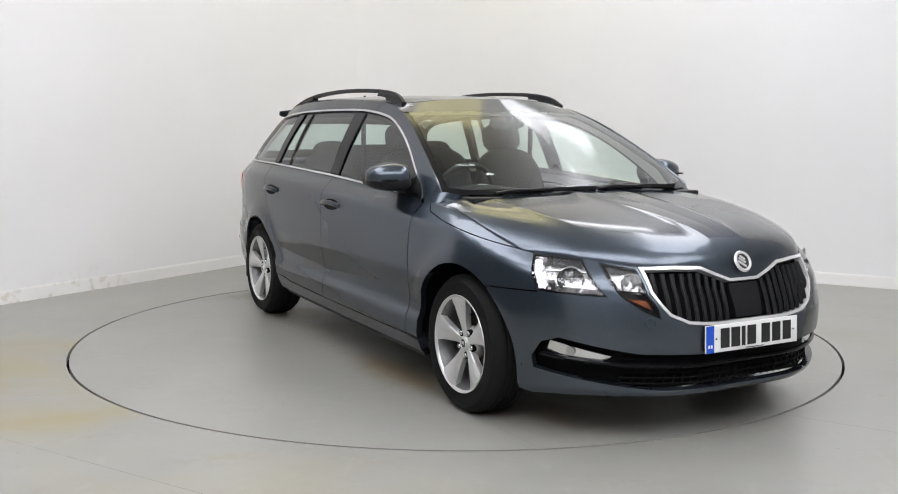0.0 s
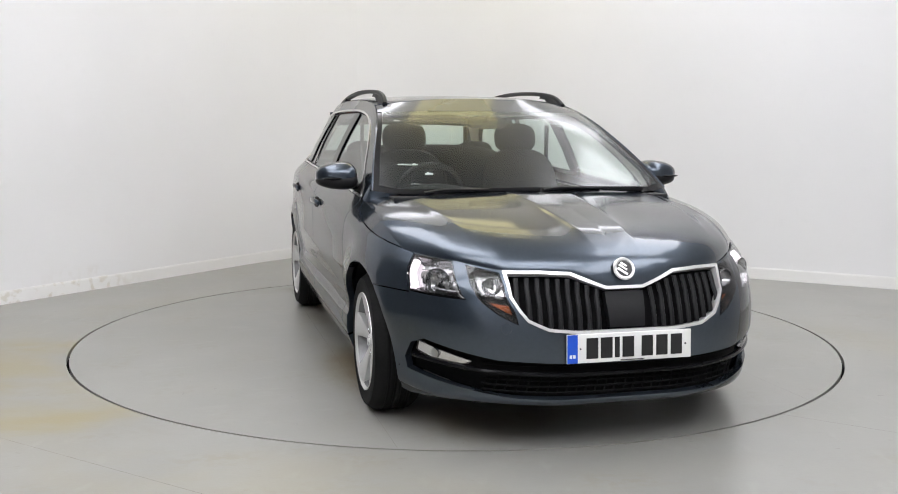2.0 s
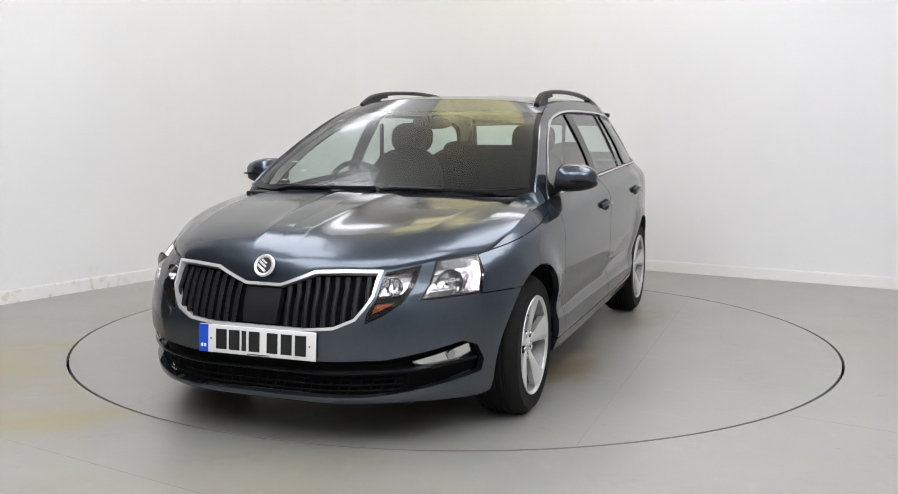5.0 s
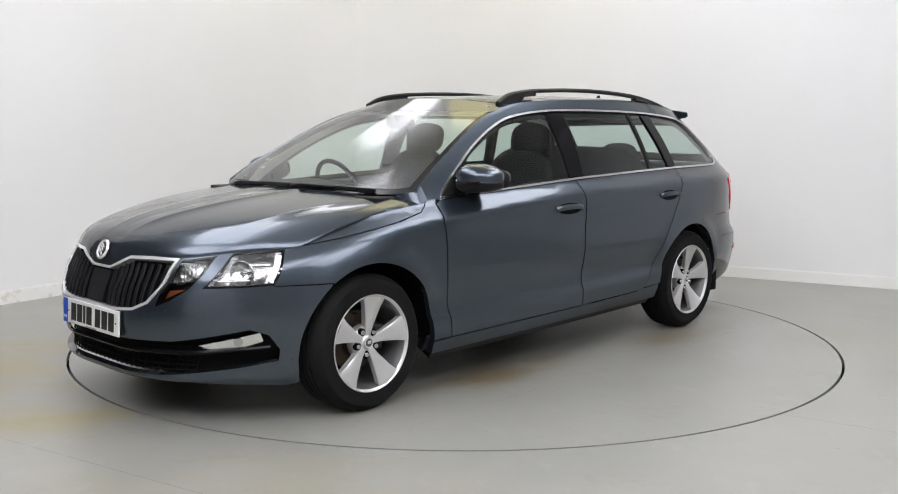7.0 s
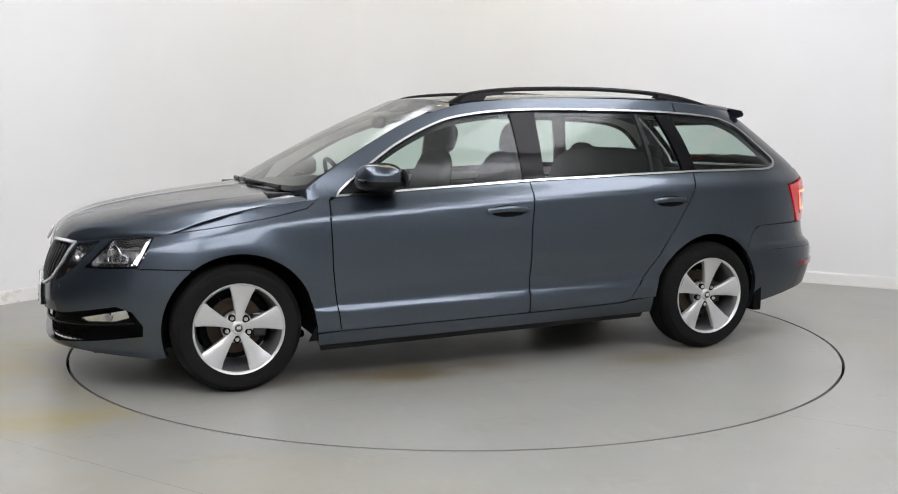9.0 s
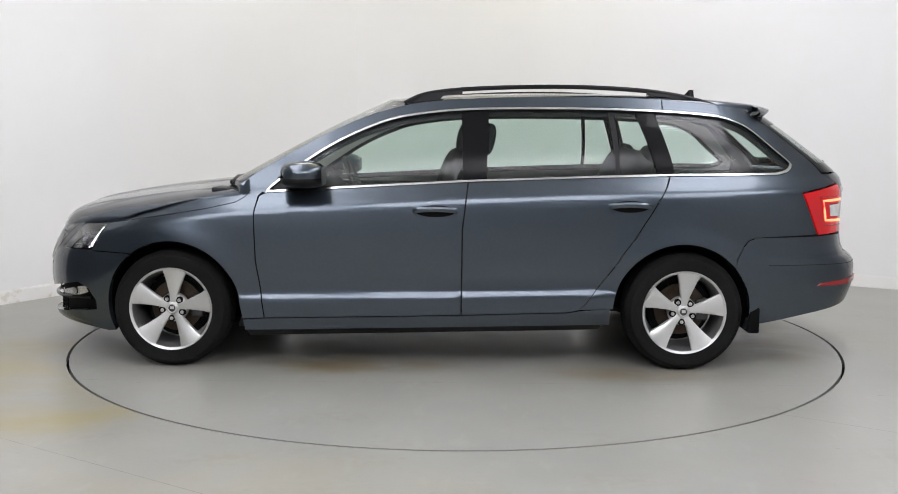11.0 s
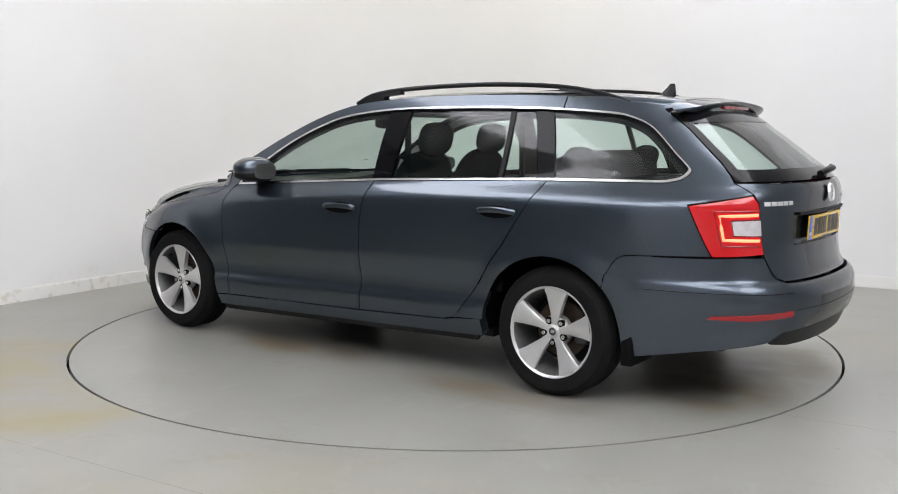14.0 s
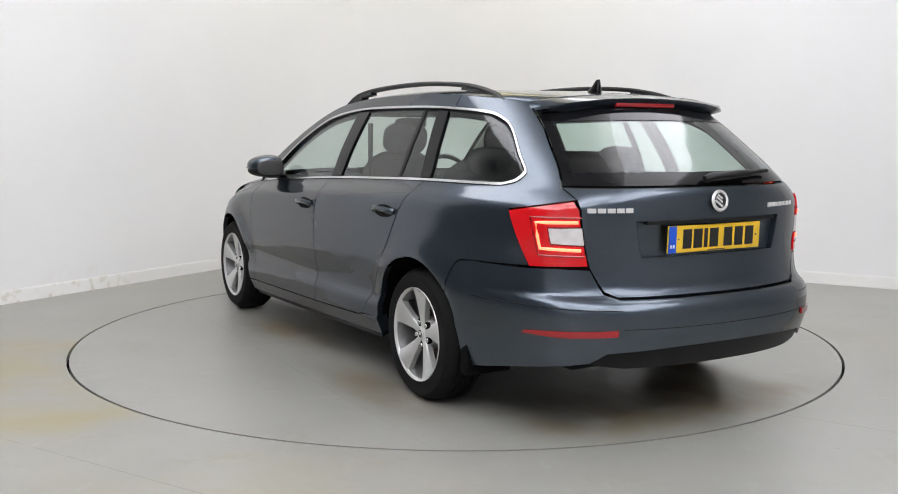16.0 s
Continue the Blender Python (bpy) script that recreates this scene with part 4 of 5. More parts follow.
# head lamps
ALL_LAMPS = ((la, "headlight"), (lb, "indicator_lamp"))
for s in (1, -1):
    for line, nm in ALL_LAMPS:
        q = line if s > 0 else mir(line)
        lamp = new(nm)
        lamp.parent = car
        panel("lens", q, M_lens, lamp, off=0.001, depth=0.0, gap=0.03, trim=0.001, label="clear lamp lens")
        panel("lamp_bowl", q, M_lamp_black, lamp, off=-0.05, depth=-0.05, gap=0.03, trim=0.004)
        panel("bezel", q, M_lamp_black, lamp, off=-0.002, depth=0.02, holes=[shrink(dense(q, 0.02), 0.006)], gap=0.02, trim=0.001)
        if nm == "headlight":
            panel("reflector", shrink(dense(q, 0.03), 0.008), M_reflector, lamp, off=-0.034, depth=-0.030, gap=0.03, trim=0)
            for yy, zz, rr in ((0.685, 0.672, 0.052),):
                c = Vector(body3("f", s * yy, zz, -0.032))
                bm = lathe(bmesh.new(), [(0.006, -0.004), (rr * 0.5, 0.0), (rr * 0.85, 0.012), (rr, 0.026), (rr + 0.002, 0.024)], (0, 0, 0), 28)
                bmesh.ops.transform(bm, matrix=Matrix.Translation(c) @ pose(0, 0, 0, 0, 0, -90 + s * 32), verts=bm.verts)
                bowl = part("reflector_bowl", bm, M_reflector, lamp)
                bm = lathe(bmesh.new(), [(0.001, 0.024), (0.009, 0.022), (0.011, 0.0), (0.011, -0.01)], (0, 0, 0), 16)
                bmesh.ops.transform(bm, matrix=Matrix.Translation(c) @ pose(0, 0, 0, 0, 0, -90 + s * 32), verts=bm.verts)
                part("bulb", bm, M_reflector, lamp)
            for zz in (0.703, 0.633):
                rib = on_body([("f", s * 0.73, zz), ("f", s * 0.625, zz - 0.004)])
                body_tube("reflector_step", rib, 0.004, M_satin, lamp, off=-0.03)
            body_tube("light_guide", on_body([("x", 1.735, 0.726), ("x", 1.762, 0.68), ("x", 1.80, 0.625)]) if s > 0 else mir(on_body([("x", 1.735, 0.726), ("x", 1.762, 0.68), ("x", 1.80, 0.625)])), 0.014, M_drl, lamp, off=-0.018, label="glowing white daytime running light")
            for k in range(14):
                z = 0.722 - 0.0165 * (k // 2)
                u = u_of("x", 1.708 + 0.0135 * (k // 2) + 0.022 * (k % 2), z) * s
                p = Vector(surf(np.array([u]), np.array([z]))[0]) - Vector(surf_n(np.array([u]), np.array([z]))[0]) * 0.008
                bm = bmesh.new()
                bmesh.ops.create_icosphere(bm, subdivisions=1, radius=0.0045, matrix=Matrix.Translation(p))
                part("led", bm, M_drl, lamp)
        else:
            half_lamp = on_body([("f", s * y, z) for y, z in ((0.563, 0.712), (0.482, 0.693), (0.475, 0.645), (0.468, 0.622), (0.545, 0.625))])
            panel("reflector", half_lamp, M_reflector, lamp, off=-0.034, depth=-0.020, gap=0.03, trim=0)
            c = Vector(body3("f", s * 0.515, 0.665, -0.030))
            for rows_, mat_, nm_ in (([(0.006, -0.004), (0.018, 0.0), (0.028, 0.012), (0.034, 0.024), (0.036, 0.022)], M_reflector, "reflector_bowl"), ([(0.001, 0.02), (0.008, 0.018), (0.01, -0.01)], M_reflector, "bulb")):
                bm = lathe(bmesh.new(), rows_, (0, 0, 0), 24)
                bmesh.ops.transform(bm, matrix=Matrix.Translation(c) @ pose(0, 0, 0, 0, 0, -90 + s * 15), verts=bm.verts)
                part(nm_, bm, mat_, lamp)
            r2 = on_body([("f", s * 0.530, 0.596), ("f", s * 0.458, 0.590), ("f", s * 0.447, 0.548)])
            panel("indicator_reflector", r2, M_amber, lamp, off=-0.03, depth=0.01, gap=0.03, label="amber indicator reflector")
        # fog lamp
    fog = new("fog_lamp")
    fog.parent = car
    fl = on_body([("f", s * y, z) for y, z in ((0.758, 0.412), (0.585, 0.357), (0.655, 0.318), (0.762, 0.368))])
    if s < 0:
        fl = fl[::-1]
    panel("lens", fl, M_lens, fog, off=-0.008, depth=0.03, gap=0.03)
    panel("reflector", fl, M_fog, fog, off=-0.016, depth=0.01, gap=0.03, trim=0.004)
    disc_on("bulb_cowl", "f", s * 0.705, 0.372, 0.020, M_reflector, fog, -0.012, 0.010)
    disc_on("tow_cover" if s < 0 else "sensor", "f", s * 0.47, 0.50, 0.022 if s < 0 else 0.010, M_paint, car, 0.0005, 0.003)


# number plates, letters as plain bars
def plate(parent, mat, at, tilt, flip, label):
    ob = new("number_plate")
    ob.parent = parent
    ob["label"] = label
    m = pose(*at, 0, -tilt if not flip else tilt, 180 if flip else 0)
    bm = box(bmesh.new(), -0.004, 0.004, -0.26, 0.26, -0.0555, 0.0555, 0.003)
    bmesh.ops.transform(bm, matrix=m, verts=bm.verts)
    part("plate_board", bm, mat, ob)
    bm = box(bmesh.new(), 0.0042, 0.0056, -0.2585, -0.217, -0.0545, 0.0545)
    bmesh.ops.transform(bm, matrix=m, verts=bm.verts)
    part("blue_band", bm, M_plate_blue, ob)
    bm = bmesh.new()
    box(bm, 0.0057, 0.0062, -0.250, -0.240, -0.035, -0.022)
    box(bm, 0.0057, 0.0062, -0.236, -0.226, -0.035, -0.022)
    bmesh.ops.transform(bm, matrix=m, verts=bm.verts)
    part("band_mark", bm, M_white, ob)
    for y in (-0.157, -0.098, -0.054, -0.008, 0.072, 0.134, 0.196):
        w = 0.010 if y == -0.054 else 0.024
        bm = box(bmesh.new(), 0.0042, 0.0056, y - w, y + w, -0.0395, 0.0395)
        bmesh.ops.transform(bm, matrix=m, verts=bm.verts)
        part("plate_bar", bm, M_ink, ob)
    for y in (-0.205, 0.235):
        bm = bmesh.new()
        bmesh.ops.create_cone(bm, cap_ends=True, segments=12, radius1=0.004, radius2=0.003, depth=0.004, matrix=m @ pose(0.0055, y, 0, 0, 90))
        part("screw", bm, M_steel, ob)
    bm = box(bmesh.new(), 0.0042, 0.0050, -0.04, 0.06, -0.0525, -0.0485)
    bmesh.ops.transform(bm, matrix=m, verts=bm.verts)
    part("maker_line", bm, M_steel, ob)
    return ob


plate(car, M_plate_w, (2.214, 0, 0.427), 3, False, "white front number plate with blue band and dark bars")
bm = box(bmesh.new(), 2.17, 2.209, -0.25, 0.25, 0.375, 0.478, 0.004)
part("plate_holder", bm, M_black, car)

# tail: tailgate, glass, lamps, bumper
gate_half = [("r", 0.632, 1.020), ("r", 0.616, 0.972), ("r", 0.612, 0.935), ("r", 0.580, 0.705), ("r", 0.535, 0.612), ("r", 0.49, 0.592), ("r", 0.25, 0.590)]
gh = on_body(gate_half)
gate_line = on_body([("r", 0.0, 1.020)])[0:1] + gh + on_body([("r", 0.0, 0.590)]) + [(2 * UEND - u, z) for u, z in gh[::-1]]
recess = on_body([("r", 0.40, 0.888), ("r", 0.37, 0.745), ("r", -0.37, 0.745), ("r", -0.40, 0.888)])
tailgate = panel("tailgate", gate_line, M_paint, car, depth=0.02, gap=0.03, holes=[recess])
panel("plate_recess", recess, M_paint, tailgate, off=-0.024, depth=-0.024, gap=0.03, trim=-0.001)
hb_ = on_body([("r", 0.36, 0.892), ("r", 0.36, 0.874), ("r", -0.36, 0.874), ("r", -0.36, 0.892)])
panel("handle_strip", hb_, M_black, tailgate, off=0.010, depth=0.03, gap=0.03, label="dark plate-lamp strip")
plate(car, M_plate_y, (-2.326, 0, 0.812), 2, True, "yellow rear number plate with blue band and dark bars")
gl_half = on_body([("r", 0.628, 1.028), ("r", 0.588, 1.12), ("r", 0.536, 1.26), ("r", 0.512, 1.335)])
gl_line = on_body([("r", 0.0, 1.028)]) + gl_half + on_body([("r", 0.3, 1.345), ("r", 0.0, 1.348)])[0:2] + [(2 * UEND - u, z) for u, z in (gl_half + on_body([("r", 0.3, 1.345)]))[::-1]]
rear_glass_hole = shrink(dense(gl_line, 0.03), 0.055)
panel("rear_window_border", gl_line, M_gloss, tailgate, off=-0.002, depth=0.012, holes=[rear_glass_hole], gap=0.03, label="gloss black rear window border")
panel("rear_window", rear_glass_hole, M_glass, tailgate, off=-0.004, depth=0.0, gap=0.05, trim=-0.003, label="green-tinted rear glass")
TL = [("x", -1.960, 0.926), ("x", -2.08, 0.946), ("r", 0.626, 0.968), ("r", 0.616, 0.935), ("r", 0.584, 0.713), ("x", -2.15, 0.709), ("x", -2.062, 0.706)]
tl = on_body(TL)
for s in (1, -1):
    f = (lambda line: line) if s > 0 else (lambda line: [(2 * UEND - u, z) for u, z in line][::-1])
    lamp = new("tail_light")
    lamp.parent = car
    lamp["label"] = "lit red tail lamp with glowing C-shaped bar"
    C = on_body([("r", 0.622, 0.888), ("r", 0.735, 0.884), ("r", 0.725, 0.782), ("r", 0.610, 0.777)])
    inner_w = on_body([("r", 0.608, 0.868), ("r", 0.708, 0.864), ("r", 0.700, 0.800), ("r", 0.598, 0.795)])
    panel("red_lens", f(tl), M_red, lamp, off=0.006, depth=0.03, gap=0.025, holes=[f(inner_w)])
    panel("reverse_lens", f(inner_w), M_clear_plastic, lamp, off=0.005, depth=0.02, gap=0.03, label="clear reversing lamp lens")
    body_tube("led_bar", f(C), 0.0075, M_red_hot, lamp, off=0.004, label="glowing red light bar")
    outer = on_body([("r", 0.612, 0.905), ("x", -2.06, 0.905), ("x", -2.095, 0.755), ("r", 0.60, 0.752)])
    body_tube("lens_step", f(outer), 0.004, M_red_dull, lamp, off=0.006)
rb_half = [("r", 0.25, 0.585), ("r", 0.49, 0.587), ("r", 0.54, 0.606), ("r", 0.578, 0.70), ("x", -2.15, 0.704), ("x", -2.06, 0.701), ("x", -1.75, 0.701), ("x", -1.70, 0.697), ("x", -1.667, 0.683), ("x", -1.643, 0.655), ("x", -1.626, 0.62), ("x", -1.608, 0.585)] + [("x", a, b) for a, b in arc_pts(1, 139, 197, 16)] + [("x", -1.72, 0.235), ("x", -2.0, 0.285), ("r", 0.66, 0.318), ("r", 0.60, 0.330), ("r", 0.545, 0.372), ("r", 0.25, 0.386)]
rbh = on_body(rb_half)
rb_line = on_body([("r", 0.0, 0.585)]) + rbh + on_body([("r", 0.0, 0.388)]) + [(2 * UEND - u, z) for u, z in rbh[::-1]]
refl = on_body([("r", 0.52, 0.447), ("r", 0.52, 0.472), ("r", 0.70, 0.464), ("x", -2.08, 0.455), ("x", -2.06, 0.442), ("r", 0.70, 0.438)])
panel("rear_bumper", rb_line, M_paint, car, depth=0.03, gap=0.028)
dv = on_body([("r", 0.60, 0.327), ("r", 0.543, 0.368), ("r", 0.25, 0.382)])
dv2 = on_body([("r", 0.25, 0.292), ("r", 0.46, 0.296), ("r", 0.57, 0.312)])
panel("rear_valance", dv + on_body([("r", 0.0, 0.384)]) + [(2 * UEND - u, z) for u, z in dv[::-1]] + [(2 * UEND - u, z) for u, z in dv2[::-1]] + dv2, M_black, car, off=-0.012, depth=0.05, gap=0.03, label="black plastic lower rear valance")
for s in (1, -1):
    f = (lambda line: line) if s > 0 else (lambda line: [(2 * UEND - u, z) for u, z in line][::-1])
    panel("rear_reflector", f(refl), M_red_dull, car, off=0.007, depth=0.012, gap=0.018, trim=0.0, label="red bumper reflector strip")
    # Shade of the bumper's folds, drawn on as thin near-black tubes.
    crease = on_body([("x", -1.78, 0.555), ("x", -2.05, 0.553), ("r", 0.70, 0.550), ("r", 0.5, 0.548)])
    body_tube("bumper_crease", f(crease), 0.0018, M_shell, car, off=0.0)
    cr2 = on_body([("r", 0.50, 0.472), ("r", 0.2, 0.470), ("r", 0.0, 0.470)])
    body_tube("bumper_crease", f(cr2), 0.0018, M_shell, car, off=0.0)
badge("r", 0.963, 8, car, -2.344)
for y0, n, w in ((0.505, 5, 0.030), (-0.42, 7, 0.024)):
    word = new("model_badge" if y0 < 0 else "maker_badge")
    word.parent = car
    for k in range(n):
        y = y0 - (k - (n - 1) / 2) * (w + 0.006)
        line = on_body([("r", y + w / 2, 0.943), ("r", y + w / 2, 0.925), ("r", y - w / 2, 0.925), ("r", y - w / 2, 0.943)])
        panel("badge_bar", line, M_silver, word, off=0.004, depth=0.005, gap=0.03, trim=0.0)

# roof spoiler
sp_n = 24
bm = bmesh.new()
rows = []
for k in range(sp_n + 1):
    y = -0.52 + 1.04 * k / sp_n
    e = abs(y) / 0.52
    xa, za = -1.770, 1.408 - 0.040 * e ** 2.4
    c = 1 - 0.94 * e ** 7
    xt, zt = xa - 0.02 - 0.10 * c, za - 0.018 - 0.006 * e
    rows.append([bm.verts.new(q) for q in ((xa, y * 1.09, za), ((xa + xt) / 2, y * 1.07, (za + zt) / 2 + 0.005), (xt, y * 1.05, zt), (xt + 0.005, y * 1.05, zt - 0.013), (xa - 0.02 - 0.06 * c, y * 1.05, za - 0.022 - 0.046 * c), (xa - 0.018, y * 1.08, za - 0.024 - 0.05 * c))])
for a, b in zip(rows, rows[1:]):
    for j in range(6):
        bm.faces.new((a[j], a[(j + 1) % 6], b[(j + 1) % 6], b[j]))
bm.faces.new(rows[0]), bm.faces.new(rows[-1][::-1])
bmesh.ops.recalc_face_normals(bm, faces=bm.faces)
spoiler = part("roof_spoiler", bm, M_paint, car, smooth=50)
part("brake_light", box(bmesh.new(), -1.881, -1.85, -0.17, 0.17, 1.350, 1.368, 0.004), M_red_dull, spoiler, "dark red high brake lamp")

# inner shell seen through gaps and windows
hole = xz([p for p in shrink(dense(DLO, 0.04), 0.03)])
liner = [(1.0, 0.2), (-0.96, 0.25)] + arc_pts(1, 0, 180, 20, 0.38) + [(-1.75, 0.3), (-1.9, 0.6), (-1.95, 1.0), (-1.93, 1.1), (-1.75, 1.30), (-1.6, 1.355)] + [p for p in ROOF_EDGE[::-1] if -1.5 < p[0] < 0.9] + [(0.9, 0.95)] + arc_pts(0, 90, 180, 14, 0.38)
liner = [(x, z - 0.012 if z > 1.2 else z) for x, z in liner]
both("inner_shell", xz(liner), M_shell, car, off=-0.035, depth=0.0, gap=0.06, holes=[hole], trim=0.0)
lining = [(0.93, 0.88), (-1.0, 0.96), (-1.97, 0.99), (-1.96, 1.1), (-1.78, 1.30), (-1.62, 1.345)] + [(x, z - 0.015) for x, z in ROOF_EDGE[::-1] if -1.5 < x < 0.85]
both("pillar_lining", xz(lining), M_beige, car, off=-0.044, depth=0.0, gap=0.06, holes=[xz(shrink(dense(DLO, 0.04), 0.004))], trim=0.0, label="pale grey pillar lining")
for s in (1, -1):
    tq = on_body([("x", -1.90, 1.0), ("r", 0.655, 1.0), ("r", 0.55, 0.66), ("x", -1.90, 0.62)])
    panel("boot_trim", tq if s > 0 else [(2 * UEND - u, z) for u, z in tq][::-1], M_shell, car, off=-0.05, depth=0.0, gap=0.05, trim=0.0)
bm = box(bmesh.new(), -0.95, 0.95, -0.76, 0.76, 0.215, 0.26, 0.01)
part("floor_pan", bm, M_shell, car)
part("rear_floor", box(bmesh.new(), -2.05, -0.951, -0.52, 0.52, 0.245, 0.285, 0.02), M_shell, car)
part("engine_undertray", box(bmesh.new(), 0.951, 1.99, -0.56, 0.56, 0.175, 0.215, 0.02), M_deep, car)
for k in range(6):
    part("underside_rail", box(bmesh.new(), -0.8 + 0.27 * k, -0.68 + 0.27 * k, 0.20 - 0.08 * (k % 3), 0.56 - 0.05 * (k % 2), 0.175, 0.2148, 0.012), M_deep, car)
bm = box(bmesh.new(), 1.62, 1.90, -0.50, 0.50, 0.19, 0.58, 0.03)
part("engine_bay_cover", bm, M_shell, car)
bm = box(bmesh.new(), -1.98, -1.75, -0.45, 0.10, 0.25, 0.40, 0.04)
part("silencer", bm, M_steel, car)
for cx, cz in ARCHES:
    for s in (1, -1):
        bm = bmesh.new()
        n = 24
        aa = [bm.verts.new((cx + 0.385 * math.cos(math.pi * (k / n * 1.04 - 0.02)), s * (0.862 if cx < 0 and k < 14 or cx > 0 and k > 10 else 0.80), cz + 0.385 * math.sin(math.pi * (k / n * 1.04 - 0.02)))) for k in range(n + 1)]
        bb = [bm.verts.new((v.co.x, s * 0.50, v.co.z)) for v in aa]
        for k in range(n):
            bm.faces.new((aa[k], aa[k + 1], bb[k + 1], bb[k]))
        bm.faces.new(bb)
        part("arch_liner", bm, M_deep, car)
for s in (1, -1):
    bm = box(bmesh.new(), -1.745, -1.688, min(s * 0.62, s * 0.846), max(s * 0.62, s * 0.846), 0.195, 0.40, 0.010, None)
    part("mud_flap", bm, M_deep, car)


# wheels
def wheel(x, s):
    y, z = s * 0.775, 0.3085
    w = new("wheel")
    w.parent = car
    o = 0.102
    tyre = [(0.212, -o), (0.235, -o - 0.006), (0.285, -o - 0.004), (0.302, -o + 0.016), (0.312, -o + 0.03)]
    for gy in (-0.045, -0.015, 0.015, 0.045):
        tyre += [(0.315, gy - 0.008), (0.3085, gy - 0.004), (0.3085, gy + 0.004), (0.315, gy + 0.008)]
    tyre += [(0.312, o - 0.03), (0.302, o - 0.016), (0.285, o + 0.004), (0.262, o + 0.0065), (0.258, o + 0.005), (0.240, o + 0.006), (0.224, o + 0.003), (0.216, o - 0.008)]
    M = Matrix.Translation((x, y, z)) @ Matrix.Diagonal((0.979, s, 0.979, 1))

    def put(name, bm, mat, parent, label="", smooth=40):
        bmesh.ops.transform(bm, matrix=M, verts=bm.verts)
        if s < 0:
            bmesh.ops.reverse_faces(bm, faces=bm.faces)
        return part(name, bm, mat, parent, label, smooth)
    ty = lathe(bmesh.new(), tyre, (0, 0, 0), 64)
    bmesh.ops.recalc_face_normals(ty, faces=ty.faces)
    put("tyre", ty, M_rubber, w, "black road tyre")
    rim = put("rim", lathe(bmesh.new(), [(0.219, 0.099), (0.2235, 0.104), (0.2215, 0.108), (0.216, 0.106), (0.210, 0.096)], (0, 0, 0), 64), M_alloy, w, "silver alloy rim")
    put("barrel", lathe(bmesh.new(), [(0.210, 0.096), (0.201, 0.075), (0.194, 0.03), (0.188, -0.08), (0.212, -0.095)], (0, 0, 0), 64), M_alloy_dark, rim, "shaded inner barrel of the rim")
    put("brake_disc", lathe(bmesh.new(), [(0.001, 0.006), (0.075, 0.006), (0.08, -0.012), (0.138, -0.012), (0.14, -0.018), (0.138, -0.03), (0.001, -0.03)], (0, 0, 0), 48), M_disc, w, "rusty steel brake disc")
    put("backing_plate", lathe(bmesh.new(), [(0.001, -0.05), (0.17, -0.05), (0.18, -0.08)], (0, 0, 0), 32), M_shell, w)
    put("caliper", box(bmesh.new(), -0.15, -0.08, -0.05, 0.012, -0.06, 0.06, 0.012), M_steel, w)
    for k in range(5):
        a = radians(96 + 72 * k)
        sp = bmesh.new()
        prof = [(0.030, 0.017, 0.072), (0.075, 0.022, 0.078), (0.12, 0.034, 0.086), (0.165, 0.047, 0.093), (0.212, 0.061, 0.101)]
        rws = []
        for rr, hw, yy in prof:
            row = []
            for t, dy in ((-1.0, -0.030), (-1.0, -0.004), (-0.86, 0.0), (0.3, 0.005 * (rr > 0.05)), (0.86, 0.0), (1.0, -0.004), (1.0, -0.030)):
                lx, ly = rr - (0.012 if abs(t) == 1 else 0.0) * (rr > 0.2), t * hw
                row.append(sp.verts.new((lx * math.cos(a) - ly * math.sin(a), yy + dy, lx * math.sin(a) + ly * math.cos(a))))
            rws.append(row)
        for p, q in zip(rws, rws[1:]):
            for j in range(6):
                sp.faces.new((p[j], p[j + 1], q[j + 1], q[j]))
        bmesh.ops.recalc_face_normals(sp, faces=sp.faces)
        put("spoke", sp, M_alloy, rim, "", 25)
    hub = put("hub", lathe(bmesh.new(), [(0.001, 0.080), (0.026, 0.079), (0.031, 0.074), (0.036, 0.070), (0.071, 0.060), (0.077, 0.052), (0.078, 0.02)], (0, 0, 0), 40), M_alloy, rim)
    put("hub_cap", lathe(bmesh.new(), [(0.001, 0.0835), (0.022, 0.083), (0.026, 0.0815), (0.026, 0.075)], (0, 0, 0), 24), M_steel, rim, "dark centre cap")
    put("cap_ring", lathe(bmesh.new(), [(0.019, 0.083), (0.021, 0.0855), (0.0245, 0.085), (0.0265, 0.080)], (0, 0, 0), 24), M_alloy, rim)
    put("cap_emblem", box(bmesh.new(), -0.011, 0.009, 0.083, 0.0855, -0.004, 0.010, 0.001), M_alloy, rim)
    for k in range(5):
        a = radians(96 + 36 + 72 * k)
        at = (0.0565 * math.cos(a), 0, 0.0565 * math.sin(a))
        put("bolt_seat", lathe(bmesh.new(), [(0.001, 0.0725), (0.0165, 0.0728), (0.0185, 0.0705), (0.0185, 0.055)], at, 18), M_deep, rim)
        put("wheel_bolt", lathe(bmesh.new(), [(0.001, 0.0775), (0.0095, 0.0775), (0.0115, 0.075), (0.0115, 0.05)], at, 12), M_satin, rim)
    put("valve", lathe(bmesh.new(), [(0.001, 0.098), (0.004, 0.098), (0.004, 0.07)], (0.17 * math.cos(radians(60)), 0, 0.17 * math.sin(radians(60))), 8), M_black, rim)
    return w


for x in (1.343, -1.343):
    for s in (1, -1):
        wheel(x, s)

